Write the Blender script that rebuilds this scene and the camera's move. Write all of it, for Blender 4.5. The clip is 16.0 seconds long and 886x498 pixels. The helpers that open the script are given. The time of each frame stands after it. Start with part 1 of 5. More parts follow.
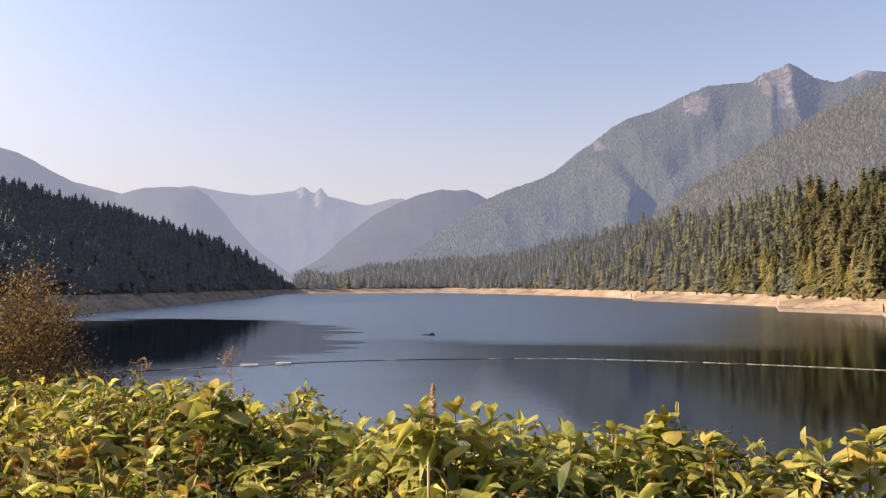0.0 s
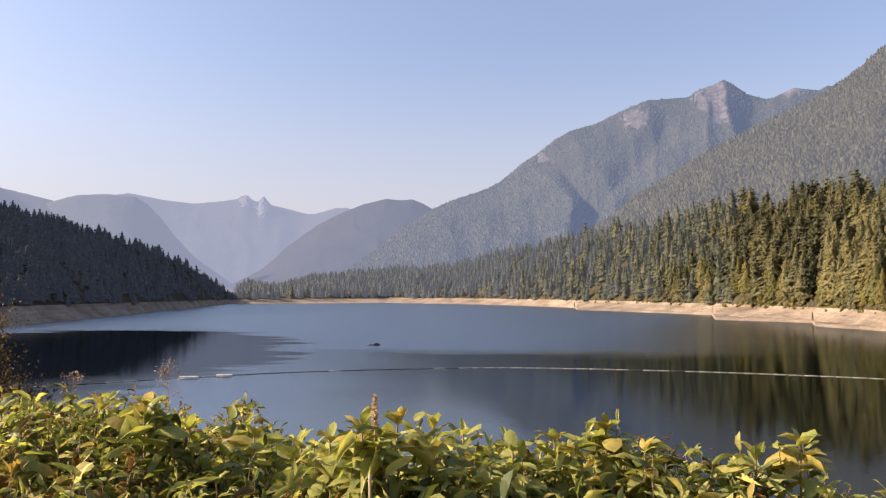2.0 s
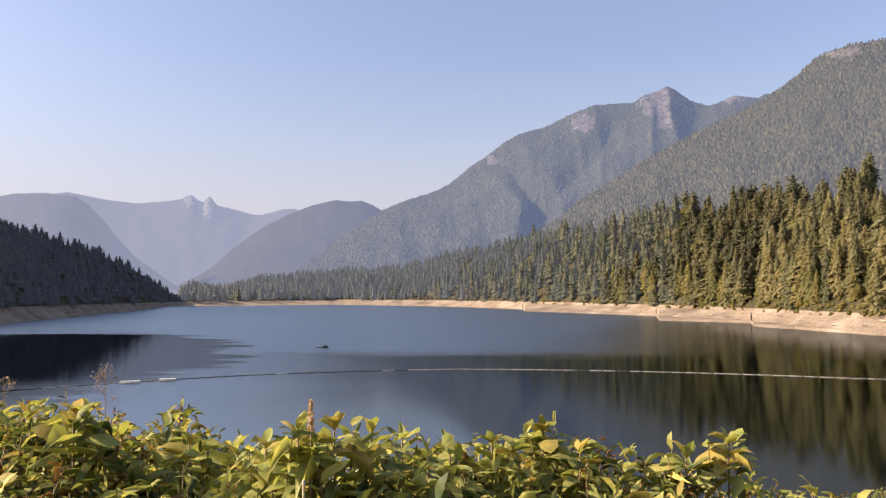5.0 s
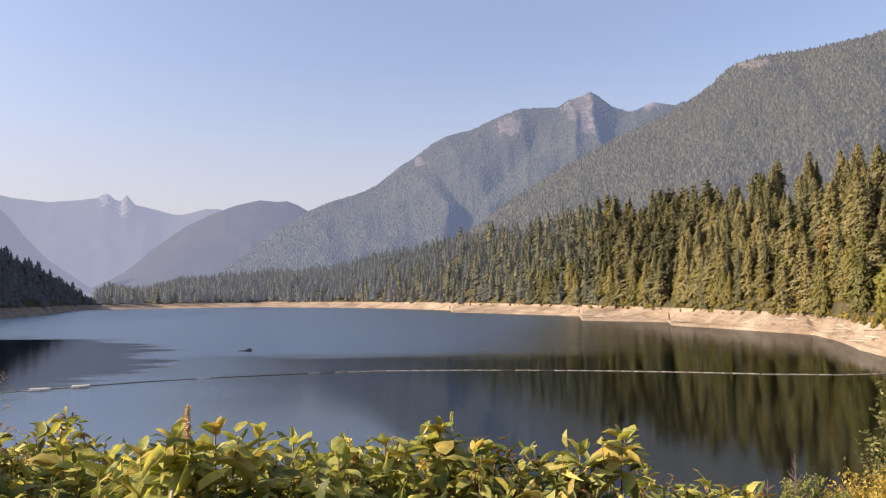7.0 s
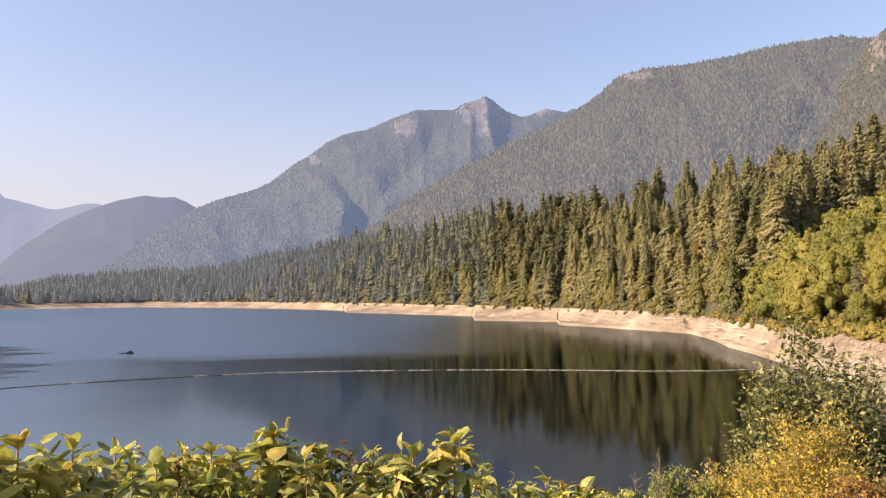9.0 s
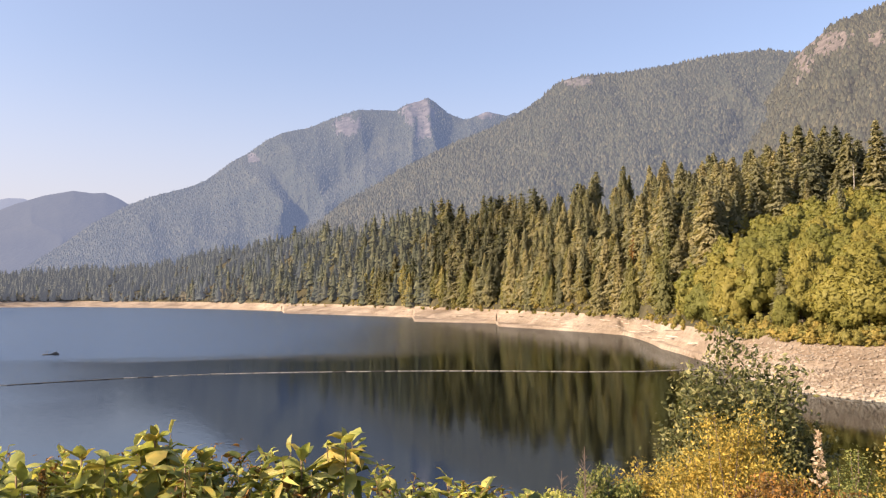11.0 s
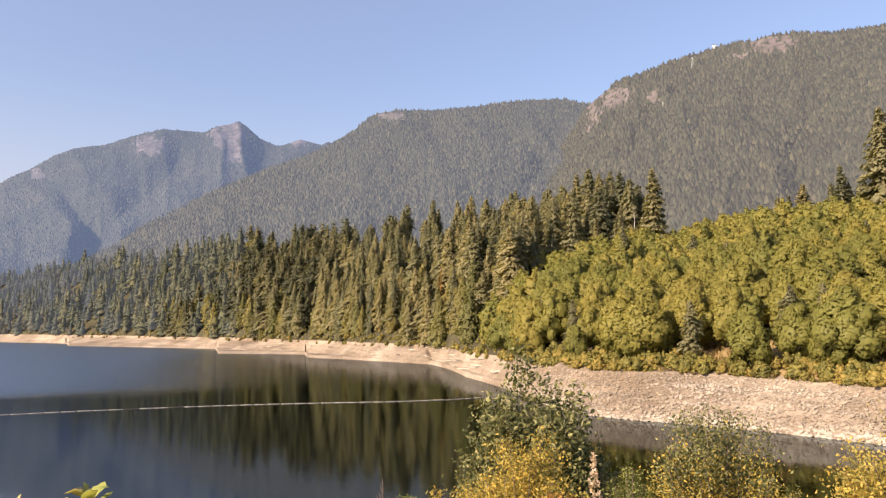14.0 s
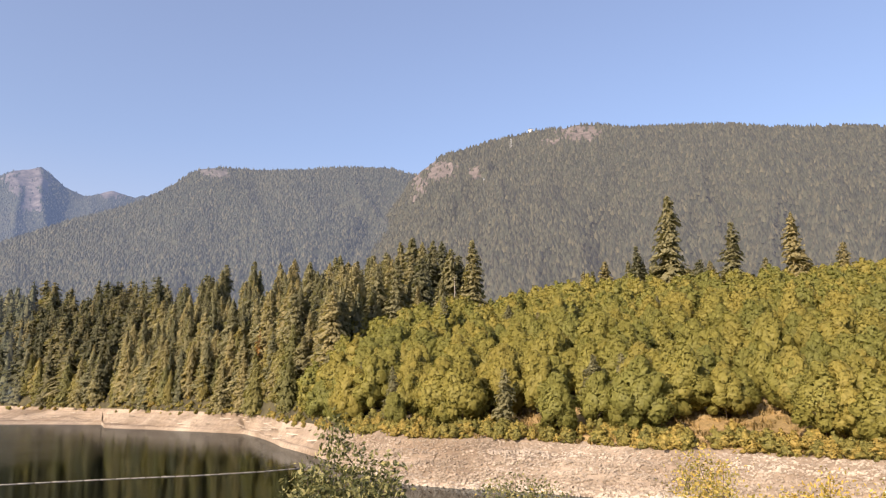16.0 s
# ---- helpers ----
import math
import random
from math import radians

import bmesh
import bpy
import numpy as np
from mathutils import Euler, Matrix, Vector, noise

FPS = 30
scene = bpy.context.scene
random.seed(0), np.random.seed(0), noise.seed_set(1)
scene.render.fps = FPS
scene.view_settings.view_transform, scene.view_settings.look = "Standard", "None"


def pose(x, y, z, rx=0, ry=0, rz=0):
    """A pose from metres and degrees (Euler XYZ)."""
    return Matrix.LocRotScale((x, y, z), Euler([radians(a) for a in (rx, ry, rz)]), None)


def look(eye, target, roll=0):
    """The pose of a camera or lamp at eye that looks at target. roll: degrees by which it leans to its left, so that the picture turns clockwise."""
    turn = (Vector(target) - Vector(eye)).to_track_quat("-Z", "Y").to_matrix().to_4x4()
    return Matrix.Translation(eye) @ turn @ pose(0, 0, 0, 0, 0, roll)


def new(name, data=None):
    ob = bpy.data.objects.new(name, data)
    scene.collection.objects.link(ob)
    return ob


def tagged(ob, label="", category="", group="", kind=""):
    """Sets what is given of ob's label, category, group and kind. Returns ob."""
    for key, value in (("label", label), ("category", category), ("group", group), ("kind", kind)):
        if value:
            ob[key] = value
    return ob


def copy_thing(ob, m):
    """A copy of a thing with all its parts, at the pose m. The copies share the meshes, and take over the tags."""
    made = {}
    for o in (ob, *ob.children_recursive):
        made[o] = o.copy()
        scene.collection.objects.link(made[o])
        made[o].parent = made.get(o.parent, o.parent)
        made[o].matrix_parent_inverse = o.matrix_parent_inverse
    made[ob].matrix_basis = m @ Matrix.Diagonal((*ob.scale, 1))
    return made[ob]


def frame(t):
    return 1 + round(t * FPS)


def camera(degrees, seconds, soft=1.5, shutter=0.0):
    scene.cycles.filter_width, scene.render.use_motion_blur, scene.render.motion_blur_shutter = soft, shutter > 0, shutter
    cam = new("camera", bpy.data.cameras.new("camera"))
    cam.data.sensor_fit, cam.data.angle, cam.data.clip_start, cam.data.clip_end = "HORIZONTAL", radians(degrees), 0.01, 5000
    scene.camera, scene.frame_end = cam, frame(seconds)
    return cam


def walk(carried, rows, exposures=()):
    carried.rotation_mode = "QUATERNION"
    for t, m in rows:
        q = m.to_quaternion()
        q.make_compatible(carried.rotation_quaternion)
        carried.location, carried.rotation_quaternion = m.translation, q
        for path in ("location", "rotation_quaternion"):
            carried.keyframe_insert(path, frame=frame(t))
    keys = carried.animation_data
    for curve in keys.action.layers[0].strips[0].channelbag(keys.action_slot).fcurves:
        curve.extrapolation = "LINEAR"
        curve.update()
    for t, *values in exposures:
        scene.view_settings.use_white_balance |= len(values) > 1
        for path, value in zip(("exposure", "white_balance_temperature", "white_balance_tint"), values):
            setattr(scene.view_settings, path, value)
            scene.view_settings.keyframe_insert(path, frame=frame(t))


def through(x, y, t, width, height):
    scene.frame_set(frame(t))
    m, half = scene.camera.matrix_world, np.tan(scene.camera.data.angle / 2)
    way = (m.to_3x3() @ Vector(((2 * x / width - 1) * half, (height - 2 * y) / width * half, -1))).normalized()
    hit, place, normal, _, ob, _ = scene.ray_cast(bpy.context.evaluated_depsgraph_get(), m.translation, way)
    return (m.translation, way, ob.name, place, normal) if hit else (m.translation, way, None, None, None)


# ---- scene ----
EYE = 14.0  # height of the eye over the water
cam = camera(62.35, 16.0, soft=1.25)
# seconds, x, y, z, pitch, roll, turn
PATH = [
    (0, -0.000, 0.000, 14.000, 2.83, -0.34, 0.00),
    (0.5, 0.000, -0.002, 14.001, 2.85, -0.23, -0.84),
    (1, 0.005, 0.001, 13.999, 3.08, -0.23, -2.37),
    (1.5, 0.004, 0.004, 13.998, 3.35, -0.25, -3.74),
    (2, 0.005, 0.008, 13.999, 3.61, -0.21, -4.28),
    (2.5, 0.006, 0.007, 14.002, 3.79, -0.18, -4.63),
    (3, 0.009, 0.001, 14.003, 3.89, -0.24, -5.43),
    (3.5, 0.008, 0.002, 14.002, 3.86, -0.23, -5.70),
    (4, 0.012, -0.001, 14.004, 3.78, -0.20, -5.95),
    (6.5, 0.081, -0.002, 14.003, 3.84, 0.10, -12.84),
    (7, 0.107, 0.016, 14.000, 3.86, 0.19, -13.88),
    (7.5, 0.122, 0.010, 13.999, 3.90, 0.29, -15.48),
    (8, 0.142, -0.006, 14.001, 3.93, 0.41, -17.97),
    (8.5, 0.184, -0.029, 14.012, 3.81, 0.45, -20.63),
    (9, 0.231, -0.047, 14.012, 3.86, 0.10, -22.10),
    (11.5, 0.359, -0.093, 14.009, 3.92, -0.10, -28.62),
    (12, 0.376, -0.115, 14.012, 3.90, 0.04, -30.76),
    (12.5, 0.385, -0.139, 14.017, 3.95, 0.20, -32.56),
    (13, 0.396, -0.142, 14.018, 4.09, 0.24, -34.75),
    (13.5, 0.407, -0.156, 14.031, 4.55, 0.25, -37.25),
    (14, 0.425, -0.148, 14.037, 6.33, -0.03, -41.46),
    (14.5, 0.458, -0.161, 14.054, 8.52, -0.15, -45.01),
    (15, 0.491, -0.180, 14.068, 10.64, -0.04, -48.55),
    (15.5, 0.507, -0.186, 14.077, 11.19, 0.14, -51.46),
    (16, 0.523, -0.196, 14.090, 11.44, 0.03, -55.30),
]
walk(cam, [(t, pose(x, y, z, 90 + p, r, turn)) for t, x, y, z, p, r, turn in PATH],
     exposures=[(0, 0.96, 6850, 20), (1, 0.92, 6620, 19), (2.5, 0.91, 6500, 19), (7.5, 0.9, 6540, 19), (8, 1.05, 6680, 18), (9, 1.09, 6640, 19), (12.5, 1.12, 6520, 19), (13.5, 1.03, 6480, 19), (14, 0.99, 6450, 19), (16, 0.93, 6280, 19)])

# ---- sky and sun ----
SUN_BEARING, SUN_HEIGHT = -86.0, 29.0  # clockwise from +y, degrees
world = bpy.data.worlds.new("world")
scene.world = world
world.use_nodes = True
wt = world.node_tree
sky = wt.nodes.new("ShaderNodeTexSky")
sky.sky_type, sky.sun_disc = "NISHITA", False
sky.sun_elevation, sky.sun_rotation = radians(SUN_HEIGHT), radians(SUN_BEARING)
sky.altitude, sky.air_density, sky.dust_density, sky.ozone_density = 150, 1.1, 3.2, 2.8
# thin autumn smoke pales the sky, most of all low down
pale = wt.nodes.new("ShaderNodeMix")
pale.data_type = "RGBA"
pale.inputs[7].default_value = (3.4, 3.15, 3.25, 1)
way_up = wt.nodes.new("ShaderNodeSeparateXYZ")
wt.links.new(wt.nodes.new("ShaderNodeTexCoord").outputs["Generated"], way_up.inputs[0])
layer = wt.nodes.new("ShaderNodeMapRange")
layer.interpolation_type = "SMOOTHSTEP"
for key, val in (("From Min", 0.02), ("From Max", 0.34), ("To Min", 0.7), ("To Max", 0.15)):
    layer.inputs[key].default_value = val
wt.links.new(way_up.outputs["Z"], layer.inputs["Value"])
wt.links.new(layer.outputs[0], pale.inputs[0])
wt.links.new(sky.outputs[0], pale.inputs[6])
wt.links.new(pale.outputs[2], wt.nodes["Background"].inputs[0])
wt.nodes["Background"].inputs[1].default_value = 0.115
sun = new("sun", bpy.data.lights.new("sun", "SUN"))
sun.data.energy, sun.data.angle, sun.data.color = 5.0, radians(0.6), (1.0, 0.84, 0.61)
_b, _h = radians(SUN_BEARING), radians(SUN_HEIGHT)
sun.matrix_world = look((math.sin(_b) * math.cos(_h) * 50, math.cos(_b) * math.cos(_h) * 50, math.sin(_h) * 50 + 20), (0, 0, 20))

# ---- materials ----
def nodes_of(name):
    m = bpy.data.materials.new(name)
    m.use_nodes = True
    t = m.node_tree
    return m, t, t.nodes["Principled BSDF"]


def add(t, kind, **values):
    n = t.nodes.new(kind)
    for key, value in values.items():
        n.inputs[key].default_value = value
    return n


def ramp(t, source, stops):
    r = t.nodes.new("ShaderNodeValToRGB")
    el = r.color_ramp.elements
    while len(el) < len(stops):
        el.new(0.5)
    for e, (p, c) in zip(el, stops):
        e.position, e.color = p, (*c, 1)
    t.links.new(source, r.inputs[0])
    return r.outputs[0]


def mix(t, a, b, fac, how="MIX"):
    n = t.nodes.new("ShaderNodeMix")
    n.data_type, n.blend_type = "RGBA", how
    for k, v in ((0, fac), (6, a), (7, b)):
        if isinstance(v, (int, float)):
            n.inputs[k].default_value = v
        elif isinstance(v, tuple):
            n.inputs[k].default_value = (*v, 1)
        else:
            t.links.new(v, n.inputs[k])
    return n.outputs[2]


def texture(t, scale, detail=4.0, stretch=(1, 1, 1), rough=0.55):
    co = t.nodes.new("ShaderNodeNewGeometry")
    mp = t.nodes.new("ShaderNodeMapping")
    mp.inputs["Scale"].default_value = stretch
    t.links.new(co.outputs["Position"], mp.inputs["Vector"])
    n = add(t, "ShaderNodeTexNoise", Scale=scale, Detail=detail, Roughness=rough)
    t.links.new(mp.outputs[0], n.inputs["Vector"])
    return n.outputs[0]


def relief(t, bsdf, height, strength, distance):
    b = add(t, "ShaderNodeBump", Strength=strength, Distance=distance)
    t.links.new(height, b.inputs["Height"])
    t.links.new(b.outputs[0], bsdf.inputs["Normal"])
    return b


def earth(name, colours, scale, fine, rough=0.95, bump=0.5, distance=0.3):
    m, t, p = nodes_of(name)
    big, small = texture(t, scale, 5), texture(t, fine, 6)
    c = ramp(t, big, [(0.3, colours[0]), (0.5, colours[1]), (0.72, colours[2])])
    g = ramp(t, small, [(0.25, (0.62, 0.62, 0.62)), (0.75, (1.25, 1.25, 1.25))])
    t.links.new(mix(t, c, g, 1.0, "MULTIPLY"), p.inputs["Base Color"])
    p.inputs["Roughness"].default_value = rough
    p.inputs["Specular IOR Level"].default_value = 0.2
    relief(t, p, small, bump, distance)
    return m


def foliage(name, dark, mid, light, through=0.25, haze_glow=None, by="tint", rough=0.6, spots=False, even=False):
    """Leaves or needles: colour varies from plant to plant and from leaf to leaf, some light passes through; haze can
    be put in as emission.
    """
    m, t, p = nodes_of(name)
    if by == "tint":
        a = t.nodes.new("ShaderNodeAttribute")
        a.attribute_name = "tint"
        one = a.outputs["Fac"]
    elif by == "object":
        one = t.nodes.new("ShaderNodeObjectInfo").outputs["Random"]
    else:
        one = t.nodes.new("ShaderNodeNewGeometry").outputs["Random Per Island"]
    c = ramp(t, one, [(0.0, dark), (0.5, mid), (1.0, light)])
    leaf = t.nodes.new("ShaderNodeNewGeometry").outputs["Random Per Island"]
    g = ramp(t, leaf, [(0.0, (0.88, 0.89, 0.88)), (1.0, (1.1, 1.08, 1.06))] if even else [(0.0, (0.7, 0.72, 0.7)), (1.0, (1.25, 1.2, 1.15))])
    c = mix(t, c, g, 1.0, "MULTIPLY")
    if spots:
        blotch = ramp(t, texture(t, 45, 5), [(0.35, (0.72, 0.82, 0.8)), (0.55, (1, 1, 1)), (0.75, (1.25, 1.02, 0.7))])
        c = mix(t, c, blotch, 1.0, "MULTIPLY")
        relief(t, p, texture(t, 160, 3), 0.4, 0.004)
    t.links.new(c, p.inputs["Base Color"])
    p.inputs["Roughness"].default_value = rough
    p.inputs["Specular IOR Level"].default_value = 0.25
    out = t.nodes["Material Output"]
    last = p.outputs[0]
    if through:
        tr = t.nodes.new("ShaderNodeBsdfTranslucent")
        t.links.new(mix(t, c, (1.0, 1.0, 0.6), 1.0, "MULTIPLY"), tr.inputs[0])
        ms = add(t, "ShaderNodeMixShader", Fac=through)
        t.links.new(last, ms.inputs[1])
        t.links.new(tr.outputs[0], ms.inputs[2])
        last = ms.outputs[0]
        t.links.new(last, out.inputs[0])
    if haze_glow:
        p.inputs["Emission Color"].default_value = (*haze_glow, 1)
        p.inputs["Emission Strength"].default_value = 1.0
    return m


def hazed_ground(name, colours, haze_glow, scale=0.004):
    """Ground of the far backdrop, with the haze before it put in as emission."""
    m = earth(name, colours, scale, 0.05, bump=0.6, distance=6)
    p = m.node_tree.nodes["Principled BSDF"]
    p.inputs["Emission Color"].default_value = (*haze_glow, 1)
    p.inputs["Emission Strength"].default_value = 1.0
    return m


def plain(name, colour, rough=0.6, metal=0.0, grain=30.0, vary=0.25):
    m, t, p = nodes_of(name)
    n = texture(t, grain, 4)
    lo, hi = tuple(c * (1 - vary) for c in colour), tuple(min(1, c * (1 + vary)) for c in colour)
    t.links.new(ramp(t, n, [(0.3, lo), (0.7, hi)]), p.inputs["Base Color"])
    p.inputs["Roughness"].default_value, p.inputs["Metallic"].default_value = rough, metal
    relief(t, p, n, 0.3, 0.01)
    return m


def water_material():
    m, t, p = nodes_of("lake_water")
    p.inputs["Base Color"].default_value = (0.002, 0.004, 0.0065, 1)
    p.inputs["IOR"].default_value = 1.33
    p.inputs["Roughness"].default_value = 0.06
    # breeze: ruffled water out on the lake, calm behind the boom, under the west bank and towards the sheltered east bank
    geo = t.nodes.new("ShaderNodeNewGeometry")
    xyz = t.nodes.new("ShaderNodeSeparateXYZ")
    t.links.new(geo.outputs["Position"], xyz.inputs[0])

    def math_node(how, a, b):
        n = t.nodes.new("ShaderNodeMath")
        n.operation = how
        for k, q in ((0, a), (1, b)):
            if isinstance(q, (int, float)):
                n.inputs[k].default_value = q
            else:
                t.links.new(q, n.inputs[k])
        return n.outputs[0]

    def span(q, lo, hi, a, b):
        n = add(t, "ShaderNodeMapRange", **{"From Min": lo, "From Max": hi, "To Min": a, "To Max": b})
        n.interpolation_type = "SMOOTHSTEP"
        t.links.new(q, n.inputs["Value"])
        return n.outputs[0]

    flat = t.nodes.new("ShaderNodeVectorMath")
    flat.operation = "MULTIPLY"
    flat.inputs[1].default_value = (1, 1, 0)
    t.links.new(geo.outputs["Position"], flat.inputs[0])
    length = t.nodes.new("ShaderNodeVectorMath")
    length.operation = "LENGTH"
    t.links.new(flat.outputs[0], length.inputs[0])
    # calm and ruffled zones are placed to fit the camera's view
    wander = math_node("MULTIPLY", math_node("SUBTRACT", texture(t, 0.012, 3, (0.5, 1.5, 1)), 0.5), 70.0)
    away = math_node("ADD", length.outputs["Value"], wander)
    west = span(math_node("ADD", xyz.outputs["X"], math_node("MULTIPLY", wander, 0.3)), -25, 14, 0.75, 0.1)
    open_water = span(away, 168, 200, 0.0, 1.0)
    out = math_node("MAXIMUM", open_water, west)
    near = span(away, 132, 150, 0.6, 1.0)
    wind = math_node("MULTIPLY", out, math_node("MAXIMUM", near, 0.5))
    # lee of the east bank
    east = math_node("ADD", math_node("SUBTRACT", xyz.outputs["X"], math_node("MULTIPLY", xyz.outputs["Y"], 0.53)), math_node("MULTIPLY", wander, 0.5))
    wind = math_node("MULTIPLY", wind, span(east, -75, 15, 1.0, 0.04))
    # lee of the west bank, its edge drawn out into streaks
    streaks = math_node("SUBTRACT", texture(t, 0.11, 4, (0.16, 1.0, 1)), 0.5)
    lee = t.nodes.new("ShaderNodeVectorMath")
    lee.operation = "DISTANCE"
    sq = t.nodes.new("ShaderNodeVectorMath")
    sq.operation = "MULTIPLY"
    sq.inputs[1].default_value = (1.0, 0.62, 0)
    t.links.new(geo.outputs["Position"], sq.inputs[0])
    t.links.new(sq.outputs[0], lee.inputs[0])
    lee.inputs[1].default_value = (-95, 112, 0)
    wind = math_node("MULTIPLY", wind, span(math_node("ADD", lee.outputs["Value"], math_node("ADD", math_node("MULTIPLY", wander, 0.25), math_node("MULTIPLY", streaks, 42.0))), 66, 76, 0.02, 1.0))
    ripple = texture(t, 1.6, 3, (0.7, 1, 1))
    b = relief(t, p, ripple, 0.3, 0.22)
    close = span(length.outputs["Value"], 40, 190, 0.12, 1.0)
    t.links.new(math_node("ADD", math_node("MULTIPLY", math_node("MULTIPLY", wind, close), 0.9), 0.03), b.inputs["Strength"])
    # the reflecting skin over the dark blue body of the water; its colour dims reflections, calm ones most
    p.inputs["Specular IOR Level"].default_value = 0.0
    skin = t.nodes.new("ShaderNodeBsdfGlossy")
    t.links.new(mix(t, (0.29, 0.325, 0.355), (0.43, 0.485, 0.535), span(wind, 0.0, 0.5, 0.0, 1.0)), skin.inputs["Color"])
    t.links.new(b.outputs[0], skin.inputs["Normal"])
    inside = math_node("MULTIPLY", span(length.outputs["Value"], 128, 150, 0.1, 0.0), span(xyz.outputs["X"], -25, 16, 1.0, 0.25))
    t.links.new(math_node("ADD", math_node("ADD", math_node("MULTIPLY", wind, 0.19), 0.03), inside), skin.inputs["Roughness"])
    fresnel = add(t, "ShaderNodeFresnel", IOR=1.33)
    t.links.new(b.outputs[0], fresnel.inputs["Normal"])
    both = t.nodes.new("ShaderNodeMixShader")
    t.links.new(fresnel.outputs[0], both.inputs[0])
    t.links.new(p.outputs[0], both.inputs[1])
    t.links.new(skin.outputs[0], both.inputs[2])
    t.links.new(both.outputs[0], t.nodes["Material Output"].inputs[0])
    return m


M_WATER = water_material()
M_BED = earth("lake_bed", ((0.1, 0.09, 0.06), (0.14, 0.12, 0.08), (0.2, 0.17, 0.12)), 0.05, 0.8)
M_BEACH = earth("dry_lake_shore", ((0.22, 0.175, 0.132), (0.3, 0.24, 0.178), (0.37, 0.305, 0.235)), 0.06, 0.9, bump=0.7, distance=0.5)
def add_strata(m, low, high, scale):
    """Old water levels: thin level bands of darker and paler soil."""
    t, p = m.node_tree, m.node_tree.nodes["Principled BSDF"]
    was = p.inputs["Base Color"].links[0].from_socket
    band = ramp(t, texture(t, scale, 4, (0.02, 0.02, 1.0)), [(0.3, low), (0.5, (0.95, 0.95, 0.95)), (0.7, high)])
    patch = ramp(t, texture(t, 0.035, 4), [(0.35, (0.72, 0.68, 0.64)), (0.6, (1.08, 1.08, 1.08))])
    t.links.new(mix(t, mix(t, was, band, 1.0, "MULTIPLY"), patch, 1.0, "MULTIPLY"), p.inputs["Base Color"])


add_strata(M_BEACH, (0.86, 0.82, 0.78), (1.1, 1.1, 1.1), 0.9)
M_FLOOR = earth("forest_floor", ((0.04, 0.036, 0.02), (0.06, 0.052, 0.027), (0.095, 0.08, 0.038)), 0.08, 0.7)
M_GRASS = earth("dry_grass", ((0.17, 0.125, 0.05), (0.27, 0.185, 0.08), (0.38, 0.27, 0.13)), 0.12, 2.0)
M_STONE = earth("bank_stone", ((0.32, 0.275, 0.22), (0.41, 0.356, 0.286), (0.5, 0.436, 0.356)), 0.5, 3.0, bump=0.6, distance=0.08)
add_strata(M_STONE, (0.75, 0.71, 0.67), (1.12, 1.12, 1.12), 0.6)
M_BARK = plain("bark", (0.14, 0.1, 0.075), 0.9, grain=4)
M_PALE_BARK = plain("pale_bark", (0.42, 0.38, 0.32), 0.85, grain=4)
M_STEM = plain("green_brown_stem", (0.2, 0.13, 0.06), 0.7, grain=60)
M_STRAW = plain("straw_stalk", (0.34, 0.26, 0.13), 0.6, grain=60)
M_DRIFT = plain("driftwood", (0.4, 0.34, 0.27), 0.85, grain=3)
M_FIR = foliage("fir_needles", (0.092, 0.096, 0.056), (0.13, 0.124, 0.067), (0.19, 0.168, 0.084), 0.46, even=True)
M_FIR_NEAR = foliage("fir_needles_near", (0.16, 0.16, 0.094), (0.235, 0.218, 0.115), (0.31, 0.264, 0.128), 0.48, by="object", even=True)
# haze by distance painted in: darker needles and stronger emission the further off
M_FIR_HAZE_MID = foliage("fir_needles_haze_mid", (0.07, 0.078, 0.042), (0.09, 0.094, 0.048), (0.12, 0.114, 0.055), 0.3, (0.0172, 0.0185, 0.0206))
M_FIR_HAZE_MORE = foliage("fir_needles_haze_more", (0.042, 0.052, 0.031), (0.055, 0.062, 0.036), (0.075, 0.075, 0.042), 0.25, (0.0361, 0.0387, 0.043))
M_FIR_HAZE_FAR = foliage("fir_needles_haze_far", (0.028, 0.036, 0.024), (0.036, 0.043, 0.028), (0.047, 0.05, 0.032), 0.25, (0.062, 0.067, 0.078))
# west bank: shade darkened into the needle colour, blue haze as emission
M_FIR_WEST_SHADED = foliage("fir_needles_west_shaded", (0.02, 0.028, 0.018), (0.03, 0.038, 0.022), (0.05, 0.052, 0.03), 0.1, (0.0085, 0.0105, 0.0165))
M_CEDAR = foliage("cedar_sprays", (0.165, 0.162, 0.062), (0.225, 0.202, 0.07), (0.285, 0.235, 0.08), 0.45, by="object", even=True)
M_ALDER = foliage("alder_leaves", (0.182, 0.184, 0.047), (0.235, 0.216, 0.051), (0.288, 0.244, 0.059), 0.45, by="object", even=True)
M_ALDER_FAR = foliage("alder_leaves_far", (0.182, 0.184, 0.047), (0.235, 0.216, 0.051), (0.288, 0.244, 0.059), 0.45, even=True)
M_LEAF = foliage("shrub_leaves", (0.22, 0.25, 0.066), (0.39, 0.395, 0.115), (0.56, 0.52, 0.16), 0.44, by="island", rough=0.45, spots=True)
M_LEAF_GREEN = foliage("green_shrub_leaves", (0.1, 0.13, 0.04), (0.17, 0.19, 0.055), (0.28, 0.27, 0.08), 0.3, by="island", rough=0.45, spots=True)
M_LEAF_DEEP = foliage("deep_green_leaves", (0.07, 0.08, 0.03), (0.13, 0.135, 0.05), (0.27, 0.255, 0.11), 0.32, by="island", rough=0.45)
# near-black brown: the shade low in the rusty bush, put into leaf colour
M_BUSH_SHADE = foliage("shaded_bush_leaves", (0.024, 0.019, 0.01), (0.042, 0.03, 0.014), (0.09, 0.055, 0.02), 0.15, by="island")
